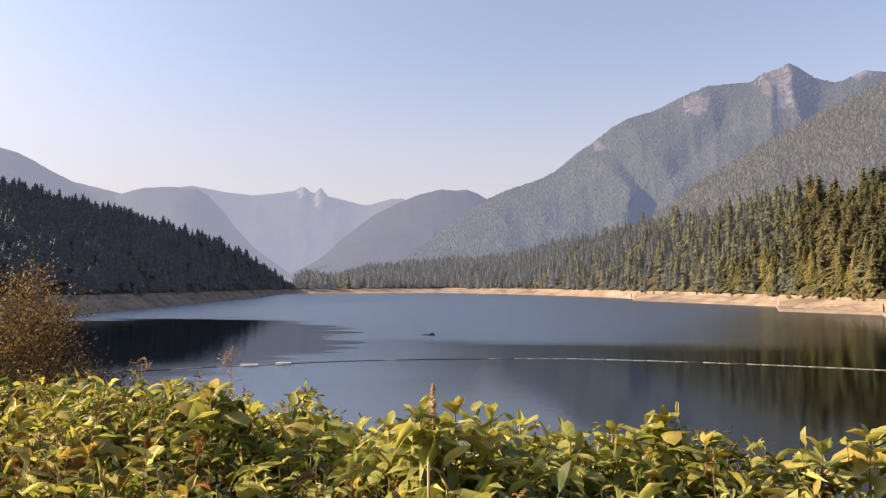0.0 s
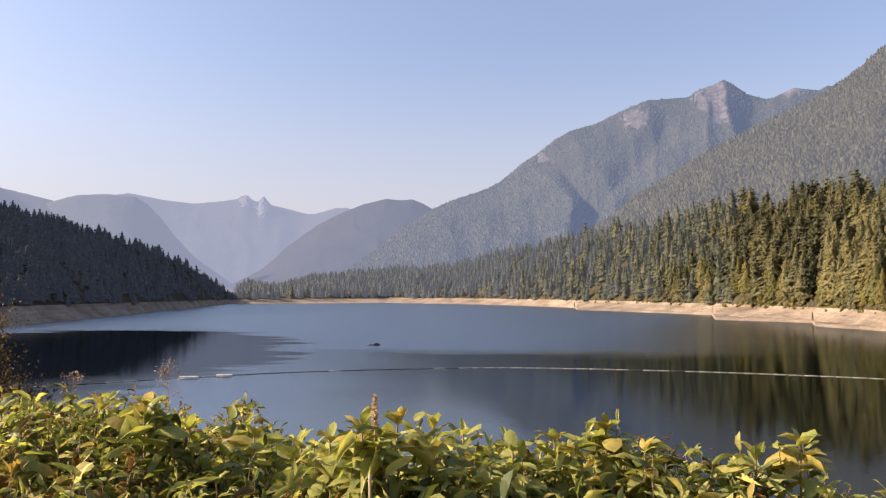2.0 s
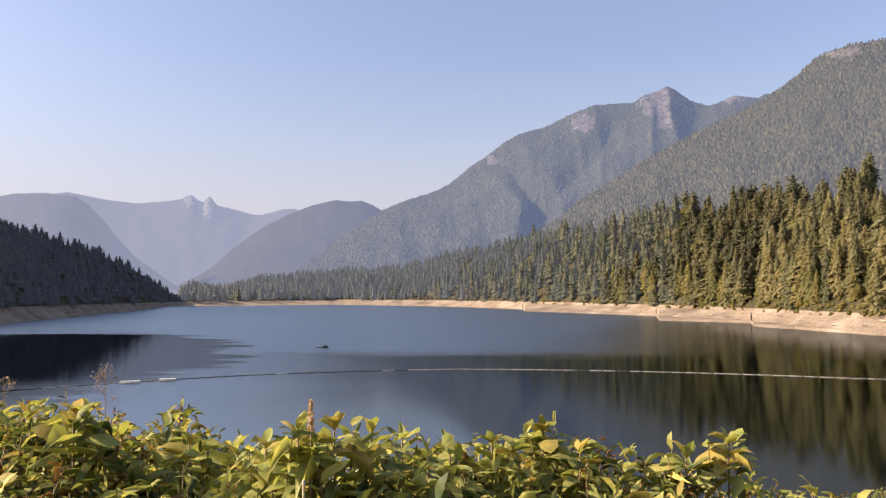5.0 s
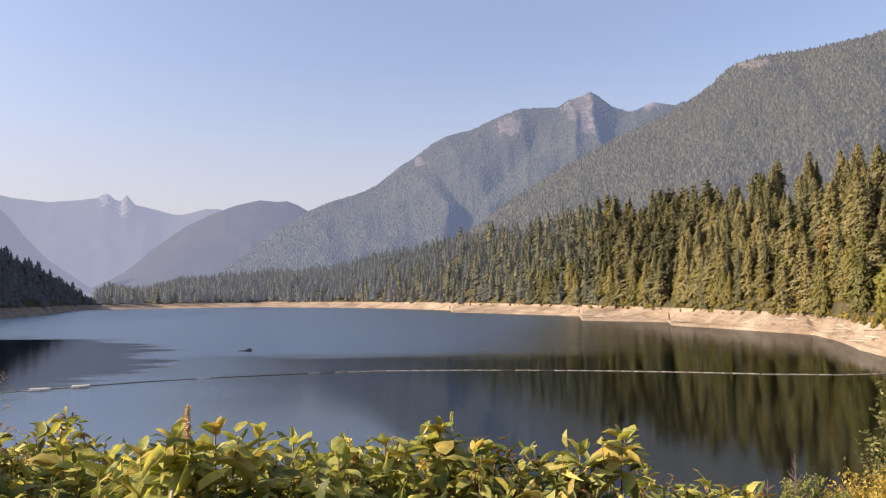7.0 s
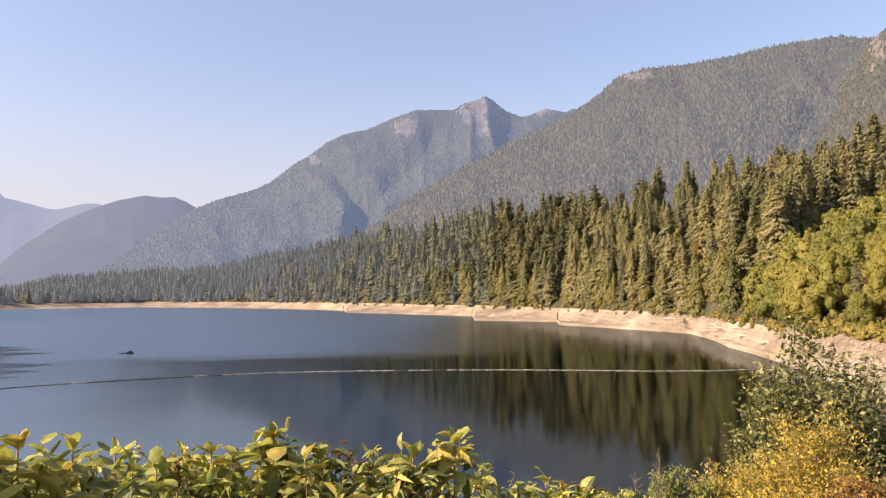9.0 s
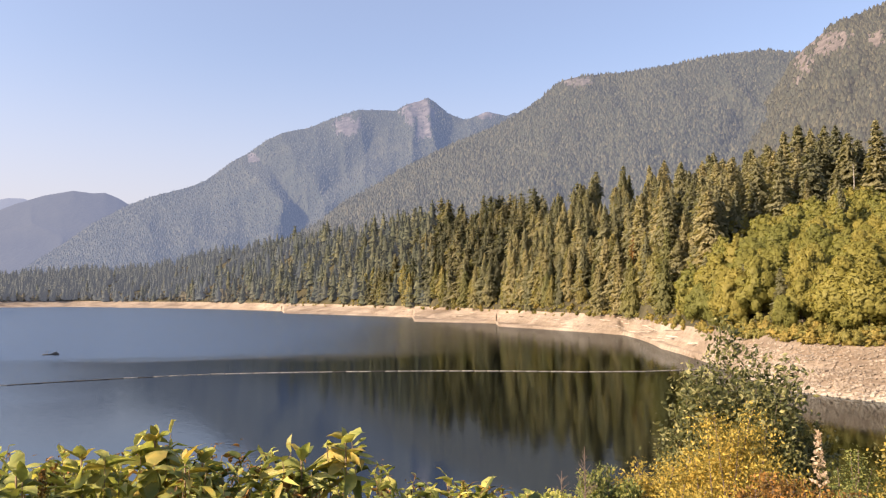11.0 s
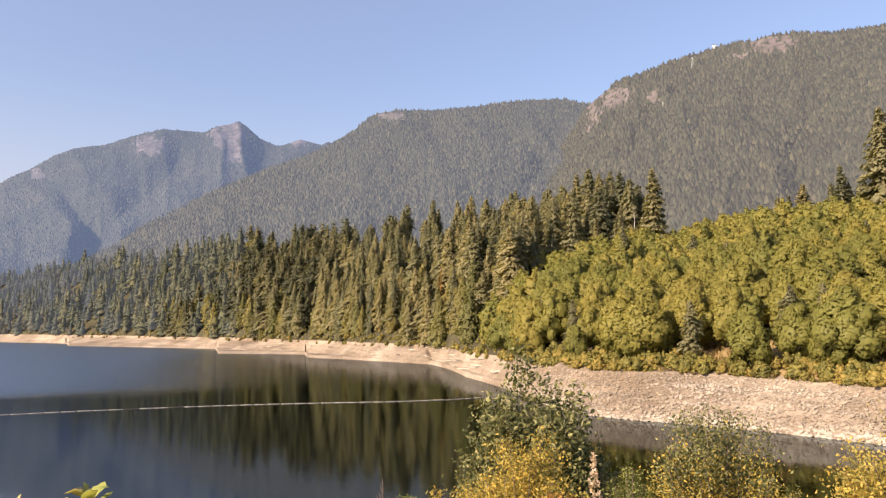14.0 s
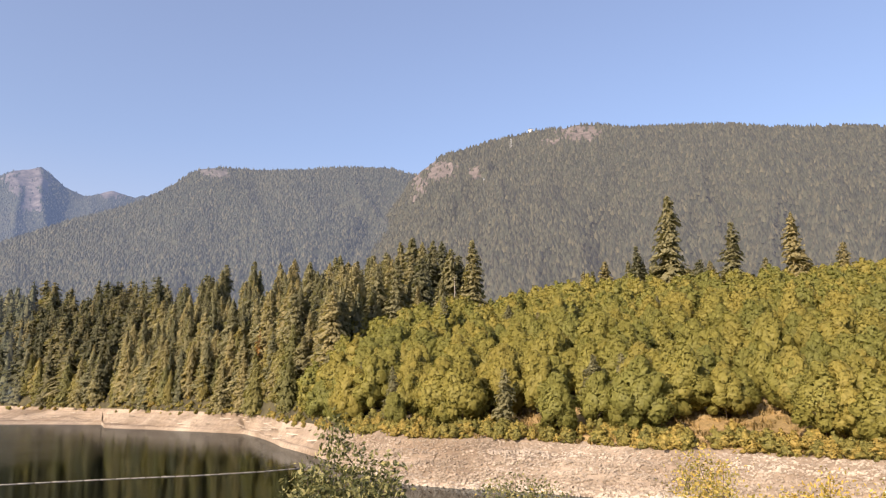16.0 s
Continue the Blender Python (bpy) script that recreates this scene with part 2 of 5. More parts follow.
M_LEAF_YELLOW = foliage("yellow_leaves", (0.28, 0.25, 0.07), (0.42, 0.34, 0.09), (0.52, 0.37, 0.1), 0.35, by="island", spots=True)
M_LEAF_GOLD = foliage("golden_shrub_leaves", (0.27, 0.22, 0.05), (0.39, 0.305, 0.065), (0.5, 0.35, 0.07), 0.35, by="island")
M_BUSH_RUST = foliage("brown_bush_leaves", (0.07, 0.05, 0.02), (0.14, 0.095, 0.032), (0.28, 0.185, 0.055), 0.28, by="island")
M_LEAF_RUST = foliage("rusty_shrub_leaves", (0.11, 0.07, 0.025), (0.2, 0.11, 0.03), (0.3, 0.15, 0.035), 0.3, by="island")
M_PLUME = foliage("dry_flower_plume", (0.24, 0.16, 0.1), (0.33, 0.23, 0.15), (0.4, 0.3, 0.21), 0.2, by="island")
M_PLUME_PALE = foliage("pale_flower_plume", (0.5, 0.38, 0.27), (0.62, 0.48, 0.36), (0.72, 0.58, 0.46), 0.45, by="island")
M_FLOAT = plain("weathered_float", (0.5, 0.48, 0.44), 0.6, grain=2)
M_LOG = plain("dark_log", (0.07, 0.06, 0.05), 0.7, grain=3)
M_BOOM = plain("weathered_boom_log", (0.33, 0.3, 0.26), 0.8, grain=2)
M_DARK = plain("dark_hull", (0.03, 0.03, 0.035), 0.5)
M_STEEL = plain("pale_painted_steel", (0.5, 0.5, 0.5), 0.5)

# ---- mesh helpers ----
def mesh_of(name, v, f, mats, tint=None, smooth=False, index=None, normals=None):
    """A mesh from arrays of corners and of faces, all of three or all of four corners."""
    v, f = np.asarray(v, np.float32), np.asarray(f, np.int32)
    me = bpy.data.meshes.new(name)
    n = f.shape[1]
    me.vertices.add(len(v))
    me.vertices.foreach_set("co", v.ravel())
    me.loops.add(f.size)
    me.loops.foreach_set("vertex_index", f.ravel())
    me.polygons.add(len(f))
    me.polygons.foreach_set("loop_start", np.arange(0, f.size, n, dtype=np.int32))
    for m in mats if isinstance(mats, (list, tuple)) else [mats]:
        me.materials.append(m)
    if index is not None:
        me.polygons.foreach_set("material_index", np.asarray(index, np.int32))
    me.polygons.foreach_set("use_smooth", np.full(len(f), smooth))
    if tint is not None:
        me.attributes.new("tint", "FLOAT", "POINT").data.foreach_set("value", np.asarray(tint, np.float32))
    me.update(calc_edges=True)
    me.validate()
    if normals is not None:
        me.polygons.foreach_set("use_smooth", np.full(len(me.polygons), True))
        me.normals_split_custom_set_from_vertices(np.asarray(normals, np.float32))
    return me


def soft_normals(v, f, centre, flat, share):
    """Normals of a crown that follow its rounded mass, with a share of each spray's own."""
    fn = np.cross(v[f[:, 1]] - v[f[:, 0]], v[f[:, 2]] - v[f[:, 0]])
    fn /= np.linalg.norm(fn, axis=1)[:, None] + 1e-9
    own = np.zeros(v.shape)
    for k in range(3):
        np.add.at(own, f[:, k], fn)
    own /= np.linalg.norm(own, axis=1)[:, None] + 1e-9
    if flat:
        out = v * [1, 1, 0]
        out /= np.linalg.norm(out, axis=1)[:, None] + 1e-6
        out[:, 2] = flat
    else:
        out = v - [0, 0, centre]
    out /= np.linalg.norm(out, axis=1)[:, None] + 1e-6
    n = out * (1 - share) + own * share
    return n / (np.linalg.norm(n, axis=1)[:, None] + 1e-6)


def part(name, data, parent, label="", m=None):
    ob = new(name, data)
    ob.parent = parent
    if m is not None:
        ob.matrix_basis = m
    return tagged(ob, label)


def joined(pieces):
    """One pair of arrays out of several (corners, faces) pairs."""
    vs, fs, at = [], [], 0
    for v, f in pieces:
        vs.append(np.asarray(v, float))
        fs.append(np.asarray(f) + at)
        at += len(v)
    return np.concatenate(vs), np.concatenate(fs)


def tube(points, radii, sides=6):
    """A tapered round stem along points, in triangles."""
    pts = [Vector(p) for p in points]
    v, f = [], []
    for i, p in enumerate(pts):
        d = (pts[min(i + 1, len(pts) - 1)] - pts[max(i - 1, 0)]).normalized()
        a = d.orthogonal().normalized()
        b = d.cross(a)
        for k in range(sides):
            w = math.tau * k / sides
            v.append(p + radii[i] * (math.cos(w) * a + math.sin(w) * b))
    for i in range(len(pts) - 1):
        for k in range(sides):
            q, r = i * sides + k, i * sides + (k + 1) % sides
            f += [(q, r, r + sides), (q, r + sides, q + sides)]
    v.append(pts[-1] + (pts[-1] - pts[-2]).normalized() * radii[-1])
    top, last = len(v) - 1, (len(pts) - 1) * sides
    f += [(last + k, last + (k + 1) % sides, top) for k in range(sides)]
    return np.array([tuple(p) for p in v]), np.array(f)


def scattered(v, f, spots, rng, normals=None):
    """Many copies of a small tree in one pair of arrays; spots: x, y, z, height, width; tint for each corner too."""
    n = len(spots)
    a = rng.uniform(0, math.tau, n)
    c, s = np.cos(a)[:, None], np.sin(a)[:, None]
    x = (v[:, 0] * c - v[:, 1] * s) * spots[:, 4:5] + spots[:, 0:1]
    y = (v[:, 0] * s + v[:, 1] * c) * spots[:, 4:5] + spots[:, 1:2]
    z = v[:, 2] * spots[:, 3:4] + spots[:, 2:3]
    out = np.stack([x, y, z], -1).reshape(-1, 3)
    faces = (f[None] + (np.arange(n) * len(v))[:, None, None]).reshape(-1, f.shape[1])
    tint = np.repeat(rng.random(n), len(v))
    if normals is None:
        return out, faces, tint
    turned = np.stack([normals[:, 0] * c - normals[:, 1] * s, normals[:, 0] * s + normals[:, 1] * c, normals[:, 2] + 0 * c], -1)
    return out, faces, tint, turned.reshape(-1, 3)


def at(bearing, r, z=0.0):
    b = np.radians(bearing)
    return np.stack([r * np.sin(b), r * np.cos(b), z + 0 * r], -1)


# ---- the lie of the land: by bearing (degrees clockwise from +y) round the lookout ----
def table(text):
    rows = np.array([float(w) for w in text.replace(",", " ").split()]).reshape(-1, 2)
    return rows[:, 0], rows[:, 1]


# distance of the far waterline
T_WATER = table("-180,42 -130,42 -95,60 -70,150 -45,250 -31,325 -26,376 -22.3,436 -18.5,557 -14.4,786 -12.2,1090 -10.4,1140 -0.2,1310 7.4,1105"
                " 14.45,860 14.6,728 20,640 24.4,578 24.6,464 30.95,432 31.15,386 35.7,344 40.6,305 42,268 43.4,222 45.6,190 49,146 51.7,128 56,121 60.5,118 65.7,113 72.3,107 90,97 100,70 130,42 180,42")
# height of the bank over the water, and its breadth
T_BANK = table("-180,8 -31,6.9 -18,6.7 -12,6.2 0,7.6 20,6.7 36,6.6 41,6.0 46,5.5 50,7 58,7.2 70,6.5 80,6.3 180,8")
T_BREADTH = table("-180,14 -31,16 -12,40 0,130 8,55 14.45,20 14.6,150 20,60 24.4,18 24.6,130 28,62 30.95,20 31.15,65 36,24 40,16 44,24 48,18 55,19 70,18 90,18 180,14")
# distance, treetop height angle and tree height of the crest of the wooded slopes
T_CREST = table("-180,500 -60,520 -31,620 -20,720 -14.5,900 -11.8,1230 -10.8,1500 -8,1750 0,1900 7,1650 15,1150 22,850 30,640 36,540 42,460 48,400 55,360 62,315 70,300 90,300 180,500")
T_ANGLE = table("-180,5 -60,9 -31.4,7.7 -29.4,7.2 -27.3,6.65 -24.4,6.0 -22,5.3 -19.4,4.65 -16.6,3.65 -14.5,2.6 -12.8,1.4 -11.7,0.4 -11,1.0 -9,0.95 -6,1.85 -1,2.45 5,2.85 9.5,4.2 13.7,5.2"
                " 17.8,6.1 20.2,6.6 22.9,7.3 25.5,7.9 29,8.1 33.8,8.4 37,9.0 39.6,9.7 44.3,10.4 47.3,10.3 50.6,10.5 54,10.6 55.6,10.2 56.8,8.2 58,7.4 60.7,8.2 63.7,8.7 66.6,9.2 70.6,9.3 75,9.2 87,9.2 180,5")
T_TREE = table("-180,14 -11,14 -8,28 55,30 57,12.5 90,12.5 180,20")


def lookup(tab, b):
    return np.interp(b, *tab)


def value(x, y, z=0.0):
    return noise.noise((x, y, z))


def land(b):
    """Near waterline, far waterline, bank top, crest; heights of bank and crest."""
    calm = (1 - 0.85 * float(ease((b - 43) / 6))) * (1 - 0.55 * float(ease((b - 8) / 4)))
    w = lookup(T_WATER, b) * (1 + calm * (0.013 * value(b * 0.45, 3.1) + 0.011 * value(b * 1.7, 7.7)))
    broad = lookup(T_BREADTH, b)
    bank = w + broad + calm * 0.25 * min(broad, 24) * value(b * 1.1, 9.2)
    crest = lookup(T_CREST, b)
    top = EYE + crest * math.tan(radians(lookup(T_ANGLE, b))) - lookup(T_TREE, b) * 0.93
    return min(36.0, w - 6), w, bank, crest, lookup(T_BANK, b), max(top, lookup(T_BANK, b) + 2)


def ease(u):
    u = np.clip(u, 0, 1)
    return u * u * (3 - 2 * u)


def ground_height(b, r):
    near, w, bank, crest, hb, hc = land(b)
    x, y = r * math.sin(radians(b)), r * math.cos(radians(b))
    if r < near:
        z = 12.45 - 12.6 * float(ease((r - 3.2) / (near - 3.2))) ** 0.9
        z += 0.25 * value(x * 0.3, y * 0.3) * min(1, max(0, r - 3) / 8)
    elif r < w:
        u = (r - near) / (w - near)
        z = -0.15 - 4.5 * math.sin(math.pi * u) ** 0.5
    elif r < bank:
        u = (r - w) / (bank - w)
        u0 = u
        for tip in (14.6, 24.6, 31.15, 40.7):
            if tip - 0.2 < b < tip + 6:
                u = u ** (1 + 2.4 * math.exp(-max(0, b - tip) / 1.3) * min(1, (b - tip + 0.2) / 0.04))
        steps = 0.75 * u + 0.25 * (math.floor(u * 4) + float(ease((u * 4) % 1 * 1.6))) / 4
        z = hb * steps - 0.1
        if u < u0:
            z = max(z, 1.5 * float(ease(u0 * 9)) - 0.1)
        z += min(u0, 1 - u0) * min(1, 3 * u + 0.2) * 2 * (1.6 * value(x * 0.05, y * 0.05, 2) + 1.3 * value(x * 0.15, y * 0.15, 5) + 0.6 * value(x * 0.5, y * 0.5, 8))
    elif r < crest:
        u = (r - bank) / (crest - bank)
        z = hb + (hc - hb) * u ** 0.92 + 6 * u * (1 - u) * (2 * value(b * 0.25, u * 2.0, 4) + value(b * 0.8, u * 4, 6))
    else:
        z = hc - 0.35 * min(r - crest, 150) * min(1, hc / 60) 
    back = float(ease((abs(b) - 100) / 25))
    return z * (1 - back) + 12.45 * back


def build_ground():
    fine = np.sort(np.concatenate([np.arange(-36, 92, 0.22)] + [tip + np.arange(-0.2, 0.35, 0.031) for tip in (14.5, 24.5, 31.05)]))
    bearings = np.concatenate([np.arange(-180, -36, 4.0), fine, np.arange(92, 180, 4.0)])
    v = []
    for b in bearings:
        near, w, bank, crest, hb, hc = land(b)
        rr = np.concatenate([np.linspace(0, 1, 22) * near + 0.0, near + (w - near) * np.linspace(0.05, 1, 12),
                             w + (bank - w) * np.linspace(0.05, 1, 20), bank + (crest - bank) * np.linspace(0.03, 1, 30) ** 1.2,
                             [crest * 1.03, crest * 1.1, crest * 1.2, max(crest * 1.5, 2300), 4900]])
        for r in rr:
            z = ground_height(b, r)
            v.append((r * math.sin(radians(b)), r * math.cos(radians(b)), z))
    n, m = len(bearings), len(rr)
    i, j = np.meshgrid(np.arange(n), np.arange(m - 1), indexing="ij")
    i, j = i.ravel(), j.ravel()
    k = (i + 1) % n
    f = np.stack([i * m + j, i * m + j + 1, k * m + j + 1, k * m + j], -1)
    mats = [M_GRASS, M_BED, M_BEACH, M_FLOOR]
    kind = np.select([j < 21, j < 33, j < 54], [0, 1, 2], 3)
    meadow = (bearings[i] > 58) & (j >= 53) & (j < 62)
    kind = np.where(meadow, 0, kind)
    tagged(new("ground", mesh_of("ground", v, f, mats, smooth=True, index=kind)),
           "dry grass, pale drawn-down lake shore and forest floor", "ground", kind="structure")


build_ground()


def build_water():
    rr = np.concatenate([[2], np.linspace(20, 200, 30), np.linspace(240, 1700, 14)])
    bs = np.arange(-180, 180, 6.0)
    v = np.concatenate([at(bs, np.full(len(bs), r)) for r in rr])
    n, f = len(bs), []
    for j in range(len(rr) - 1):
        for i in range(n):
            k = (i + 1) % n
            f.append((j * n + i, (j + 1) * n + i, (j + 1) * n + k, j * n + k))
    tagged(new("water", mesh_of("water", v, f, M_WATER, smooth=True)), "dark blue lake with a light breeze on it", "lake", kind="structure")


build_water()


# ---- small trees for the far slopes ----
def spire(sides, tiers, rng):
    """A low-detail conifer, 1 high and about 1 wide: ragged stacked skirts."""
    v, f = [], []
    for t in range(tiers):
        lo, hi = 0.04 + 0.9 * t / tiers, min(1.0, 0.04 + 0.9 * (t + 1.75) / tiers)
        rad = 0.5 * (1 - t / tiers) ** 0.9
        top = len(v)
        v.append((rng.normal(0, 0.01), rng.normal(0, 0.01), hi))
        turn = rng.uniform(0, 6)
        for k in range(sides):
            w = turn + math.tau * k / sides
            q = rad * (rng.uniform(0.75, 1.2) if k % 2 else rng.uniform(0.45, 0.75) if sides > 6 else 0.9)
            v.append((q * math.cos(w), q * math.sin(w), lo - (0.02 if k % 2 else -0.03)))
        f += [(top, top + 1 + k, top + 1 + (k + 1) % sides) for k in range(sides)]
    return np.array(v), np.array(f)


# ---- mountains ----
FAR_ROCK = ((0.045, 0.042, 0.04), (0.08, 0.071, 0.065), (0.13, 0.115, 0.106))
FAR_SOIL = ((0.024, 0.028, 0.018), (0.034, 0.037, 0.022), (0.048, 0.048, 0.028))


def near_line(b, e, line):
    """How far a direction lies from a polyline of directions."""
    best = 99.0
    for (b0, e0), (b1, e1) in zip(line, line[1:]):
        u = ((b - b0) * (b1 - b0) + (e - e0) * (e1 - e0)) / ((b1 - b0) ** 2 + (e1 - e0) ** 2)
        u = min(1, max(0, u))
        best = min(best, math.hypot(b - b0 - u * (b1 - b0), e - e0 - u * (e1 - e0)))
    return best


def mountain(name, label, profile, crest, foot, foot_z, haze_glow, rough, trees, tree, seed, rocks=(), spurs=0.35, lean=0.9, creases=(), stone=None, thin=1.0):
    """A mountain side: its skyline by bearing and height angle, crest and foot distances, spurs and gullies, woods, bare rock."""
    rng = np.random.default_rng(seed)
    pb, pe = table(profile)
    bs = np.arange(pb[0], pb[-1] + 0.01, 0.14)
    crest_z = EYE + crest * np.tan(np.radians(np.interp(bs, pb, pe))) - tree * 0.6
    soft = np.convolve(np.pad(crest_z, 14, mode="edge"), np.ones(29) / 29, mode="valid")
    ss = np.concatenate([np.linspace(0, 1, 60), [1.04, 1.12, 1.3]])
    grid = np.zeros((len(bs), len(ss), 3))
    for i, b in enumerate(bs):
        back = crest_z[i] - foot_z
        start = max(foot, 1.1 * lookup(T_CREST, b))
        jag = rough * (6 * value(b * 2.1, seed) + 4 * value(b * 5.3, seed + 5))
        for j, s in enumerate(ss):
            r = start + (crest - start) * s
            rise = back if s > 1 else soft[i] - foot_z + (crest_z[i] - soft[i]) * s ** 5
            if s <= 1:
                warp = 0.5 * value(b * 0.3, s * 3, seed + 2)
                g = 1 - 2 * abs(value(b * spurs + warp + s * lean, s * 0.9, seed)) ** 0.8
                h = 1 - 2 * abs(value(b * spurs * 2.7 + s * 1.6, s * 2.2, seed + 9))
                win = math.sin(math.pi * min(1, s * 1.0)) ** 0.8
                z = foot_z + rise * s ** 1.05 + rough * win * rise * (0.12 * g + 0.018 * h) + rough * 10 * value(b * 1.5, s * 9, seed) * win
                z += jag * s ** 6
                e = math.degrees(math.atan2(z - EYE, r))
                for line, wide, deep in creases:
                    z -= deep * max(0, 1 - near_line(b, e, line) / wide) * win
                r += rough * win * (crest - start) * 0.06 * value(b * spurs * 1.5, s * 2, seed + 20)
            else:
                z = crest_z[i] + jag - (s - 1) * rise * 2.2
            grid[i, j] = (r * math.sin(radians(b)), r * math.cos(radians(b)), z)
    n, m = len(bs), len(ss)
    i, j = [a.ravel() for a in np.meshgrid(np.arange(n - 1), np.arange(m - 1), indexing="ij")]
    f = np.stack([i * m + j, (i + 1) * m + j, (i + 1) * m + j + 1, i * m + j + 1], -1)
    flat = grid.reshape(-1, 3)
    mid = flat[f].mean(1)
    mb = np.degrees(np.arctan2(mid[:, 0], mid[:, 1]))
    me = np.degrees(np.arctan2(mid[:, 2] - EYE, np.hypot(mid[:, 0], mid[:, 1])))

    def bare(b, e):
        if not rocks:
            return False
        d = min(((b - q[0]) / q[2]) ** 2 + ((e - q[1]) / q[3]) ** 2 for q in rocks)
        return d + 1.3 * value(b * 2.3, e * 1.6, seed) + 1.3 * value(b * 7, e * 6, seed) < 0.95

    kind = np.array([1 if bare(b, e) else 0 for b, e in zip(mb, me)])
    # haze put into the colours: soil dimmed by thin, bluish emission on everything
    mats = [hazed_ground(name + "_ground", tuple(tuple(c * thin for c in q) for q in FAR_SOIL), haze_glow), hazed_ground(name + "_rock", stone or FAR_ROCK, haze_glow, 0.03)]
    ob = tagged(new(name, mesh_of(name, flat, f, mats, smooth=True, index=kind)), label, "mountain", kind="structure")
    if trees:
        q = rng.integers(0, len(f), trees * 2)
        q = q[((kind[q] == 0) | (rng.random(len(q)) < 0.07)) & (j[q] < 59)][:trees]
        u, w = rng.random((2, len(q), 1))
        a, b_, c, d = (flat[f[q, k]] for k in range(4))
        p = (a * (1 - u) + b_ * u) * (1 - w) + (d * (1 - u) + c * u) * w
        hgt = tree * rng.uniform(0.6, 1.15, len(q))
        spots = np.column_stack([p - [0, 0, 2.2], hgt, hgt * rng.uniform(0.65, 0.95, len(q))])
        tv, tf = spire(5, 1, rng)
        v, tf, tint, soft = scattered(tv, tf, spots, rng, soft_normals(tv, tf, 0, 0.9, 0.32))
        # the needles carry the same haze emission as the slope
        needles = foliage(name + "_needles", (0.03, 0.034, 0.022), (0.044, 0.046, 0.028), (0.066, 0.062, 0.036), 0, haze_glow)
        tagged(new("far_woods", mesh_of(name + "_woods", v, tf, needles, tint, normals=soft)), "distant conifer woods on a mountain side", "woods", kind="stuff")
    return ob


# added out of view, ending just beside it, to block sun from the west bank
mountain("backdrop_shade_ridge", "unseen wooded ridge added to shade the west bank", "-90,12 -76,21 -66,23.5 -55,23 -46,20.5 -38,17.5 -34,15.5 -33.2,14 -32.7,4",
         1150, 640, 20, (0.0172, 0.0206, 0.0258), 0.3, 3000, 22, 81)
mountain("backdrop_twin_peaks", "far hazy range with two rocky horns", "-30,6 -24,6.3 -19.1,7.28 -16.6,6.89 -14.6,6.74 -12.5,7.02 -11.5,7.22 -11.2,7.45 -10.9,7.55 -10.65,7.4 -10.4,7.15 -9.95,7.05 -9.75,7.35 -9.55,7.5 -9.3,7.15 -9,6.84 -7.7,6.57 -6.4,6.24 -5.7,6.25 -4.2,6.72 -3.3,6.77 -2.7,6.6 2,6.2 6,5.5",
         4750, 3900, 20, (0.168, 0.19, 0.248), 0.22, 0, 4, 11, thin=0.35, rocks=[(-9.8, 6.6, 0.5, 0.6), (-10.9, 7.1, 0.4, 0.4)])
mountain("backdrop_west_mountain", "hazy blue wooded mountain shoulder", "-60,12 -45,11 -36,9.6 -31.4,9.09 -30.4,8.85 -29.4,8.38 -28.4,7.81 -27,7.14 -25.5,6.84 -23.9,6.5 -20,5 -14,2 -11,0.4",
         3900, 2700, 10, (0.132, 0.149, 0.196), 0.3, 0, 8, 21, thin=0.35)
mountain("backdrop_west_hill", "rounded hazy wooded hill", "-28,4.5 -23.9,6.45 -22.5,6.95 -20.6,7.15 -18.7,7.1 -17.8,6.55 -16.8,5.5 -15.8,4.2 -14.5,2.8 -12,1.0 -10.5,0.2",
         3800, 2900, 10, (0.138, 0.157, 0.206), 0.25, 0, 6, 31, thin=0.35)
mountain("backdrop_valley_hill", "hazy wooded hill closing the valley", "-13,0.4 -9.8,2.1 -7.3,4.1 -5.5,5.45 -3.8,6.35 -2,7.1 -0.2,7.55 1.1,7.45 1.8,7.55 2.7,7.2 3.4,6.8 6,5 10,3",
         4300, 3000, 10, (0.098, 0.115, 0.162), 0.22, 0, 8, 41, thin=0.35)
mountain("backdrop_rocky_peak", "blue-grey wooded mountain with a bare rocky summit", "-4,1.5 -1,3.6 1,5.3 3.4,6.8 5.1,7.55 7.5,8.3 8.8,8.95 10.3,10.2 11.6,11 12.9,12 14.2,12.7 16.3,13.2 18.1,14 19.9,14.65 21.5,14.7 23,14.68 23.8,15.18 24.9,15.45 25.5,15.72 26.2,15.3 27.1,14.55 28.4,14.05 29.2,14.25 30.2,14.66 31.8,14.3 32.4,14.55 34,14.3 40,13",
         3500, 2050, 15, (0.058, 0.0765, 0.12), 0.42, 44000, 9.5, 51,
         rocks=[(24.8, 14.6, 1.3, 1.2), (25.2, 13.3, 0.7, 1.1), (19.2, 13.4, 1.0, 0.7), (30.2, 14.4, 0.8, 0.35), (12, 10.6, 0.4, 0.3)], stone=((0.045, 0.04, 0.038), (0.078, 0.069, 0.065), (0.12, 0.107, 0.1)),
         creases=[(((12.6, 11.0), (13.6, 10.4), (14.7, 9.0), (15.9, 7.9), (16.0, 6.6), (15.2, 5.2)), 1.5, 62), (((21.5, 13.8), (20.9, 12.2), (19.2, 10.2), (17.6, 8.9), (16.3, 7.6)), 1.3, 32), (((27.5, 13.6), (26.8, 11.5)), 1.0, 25)])
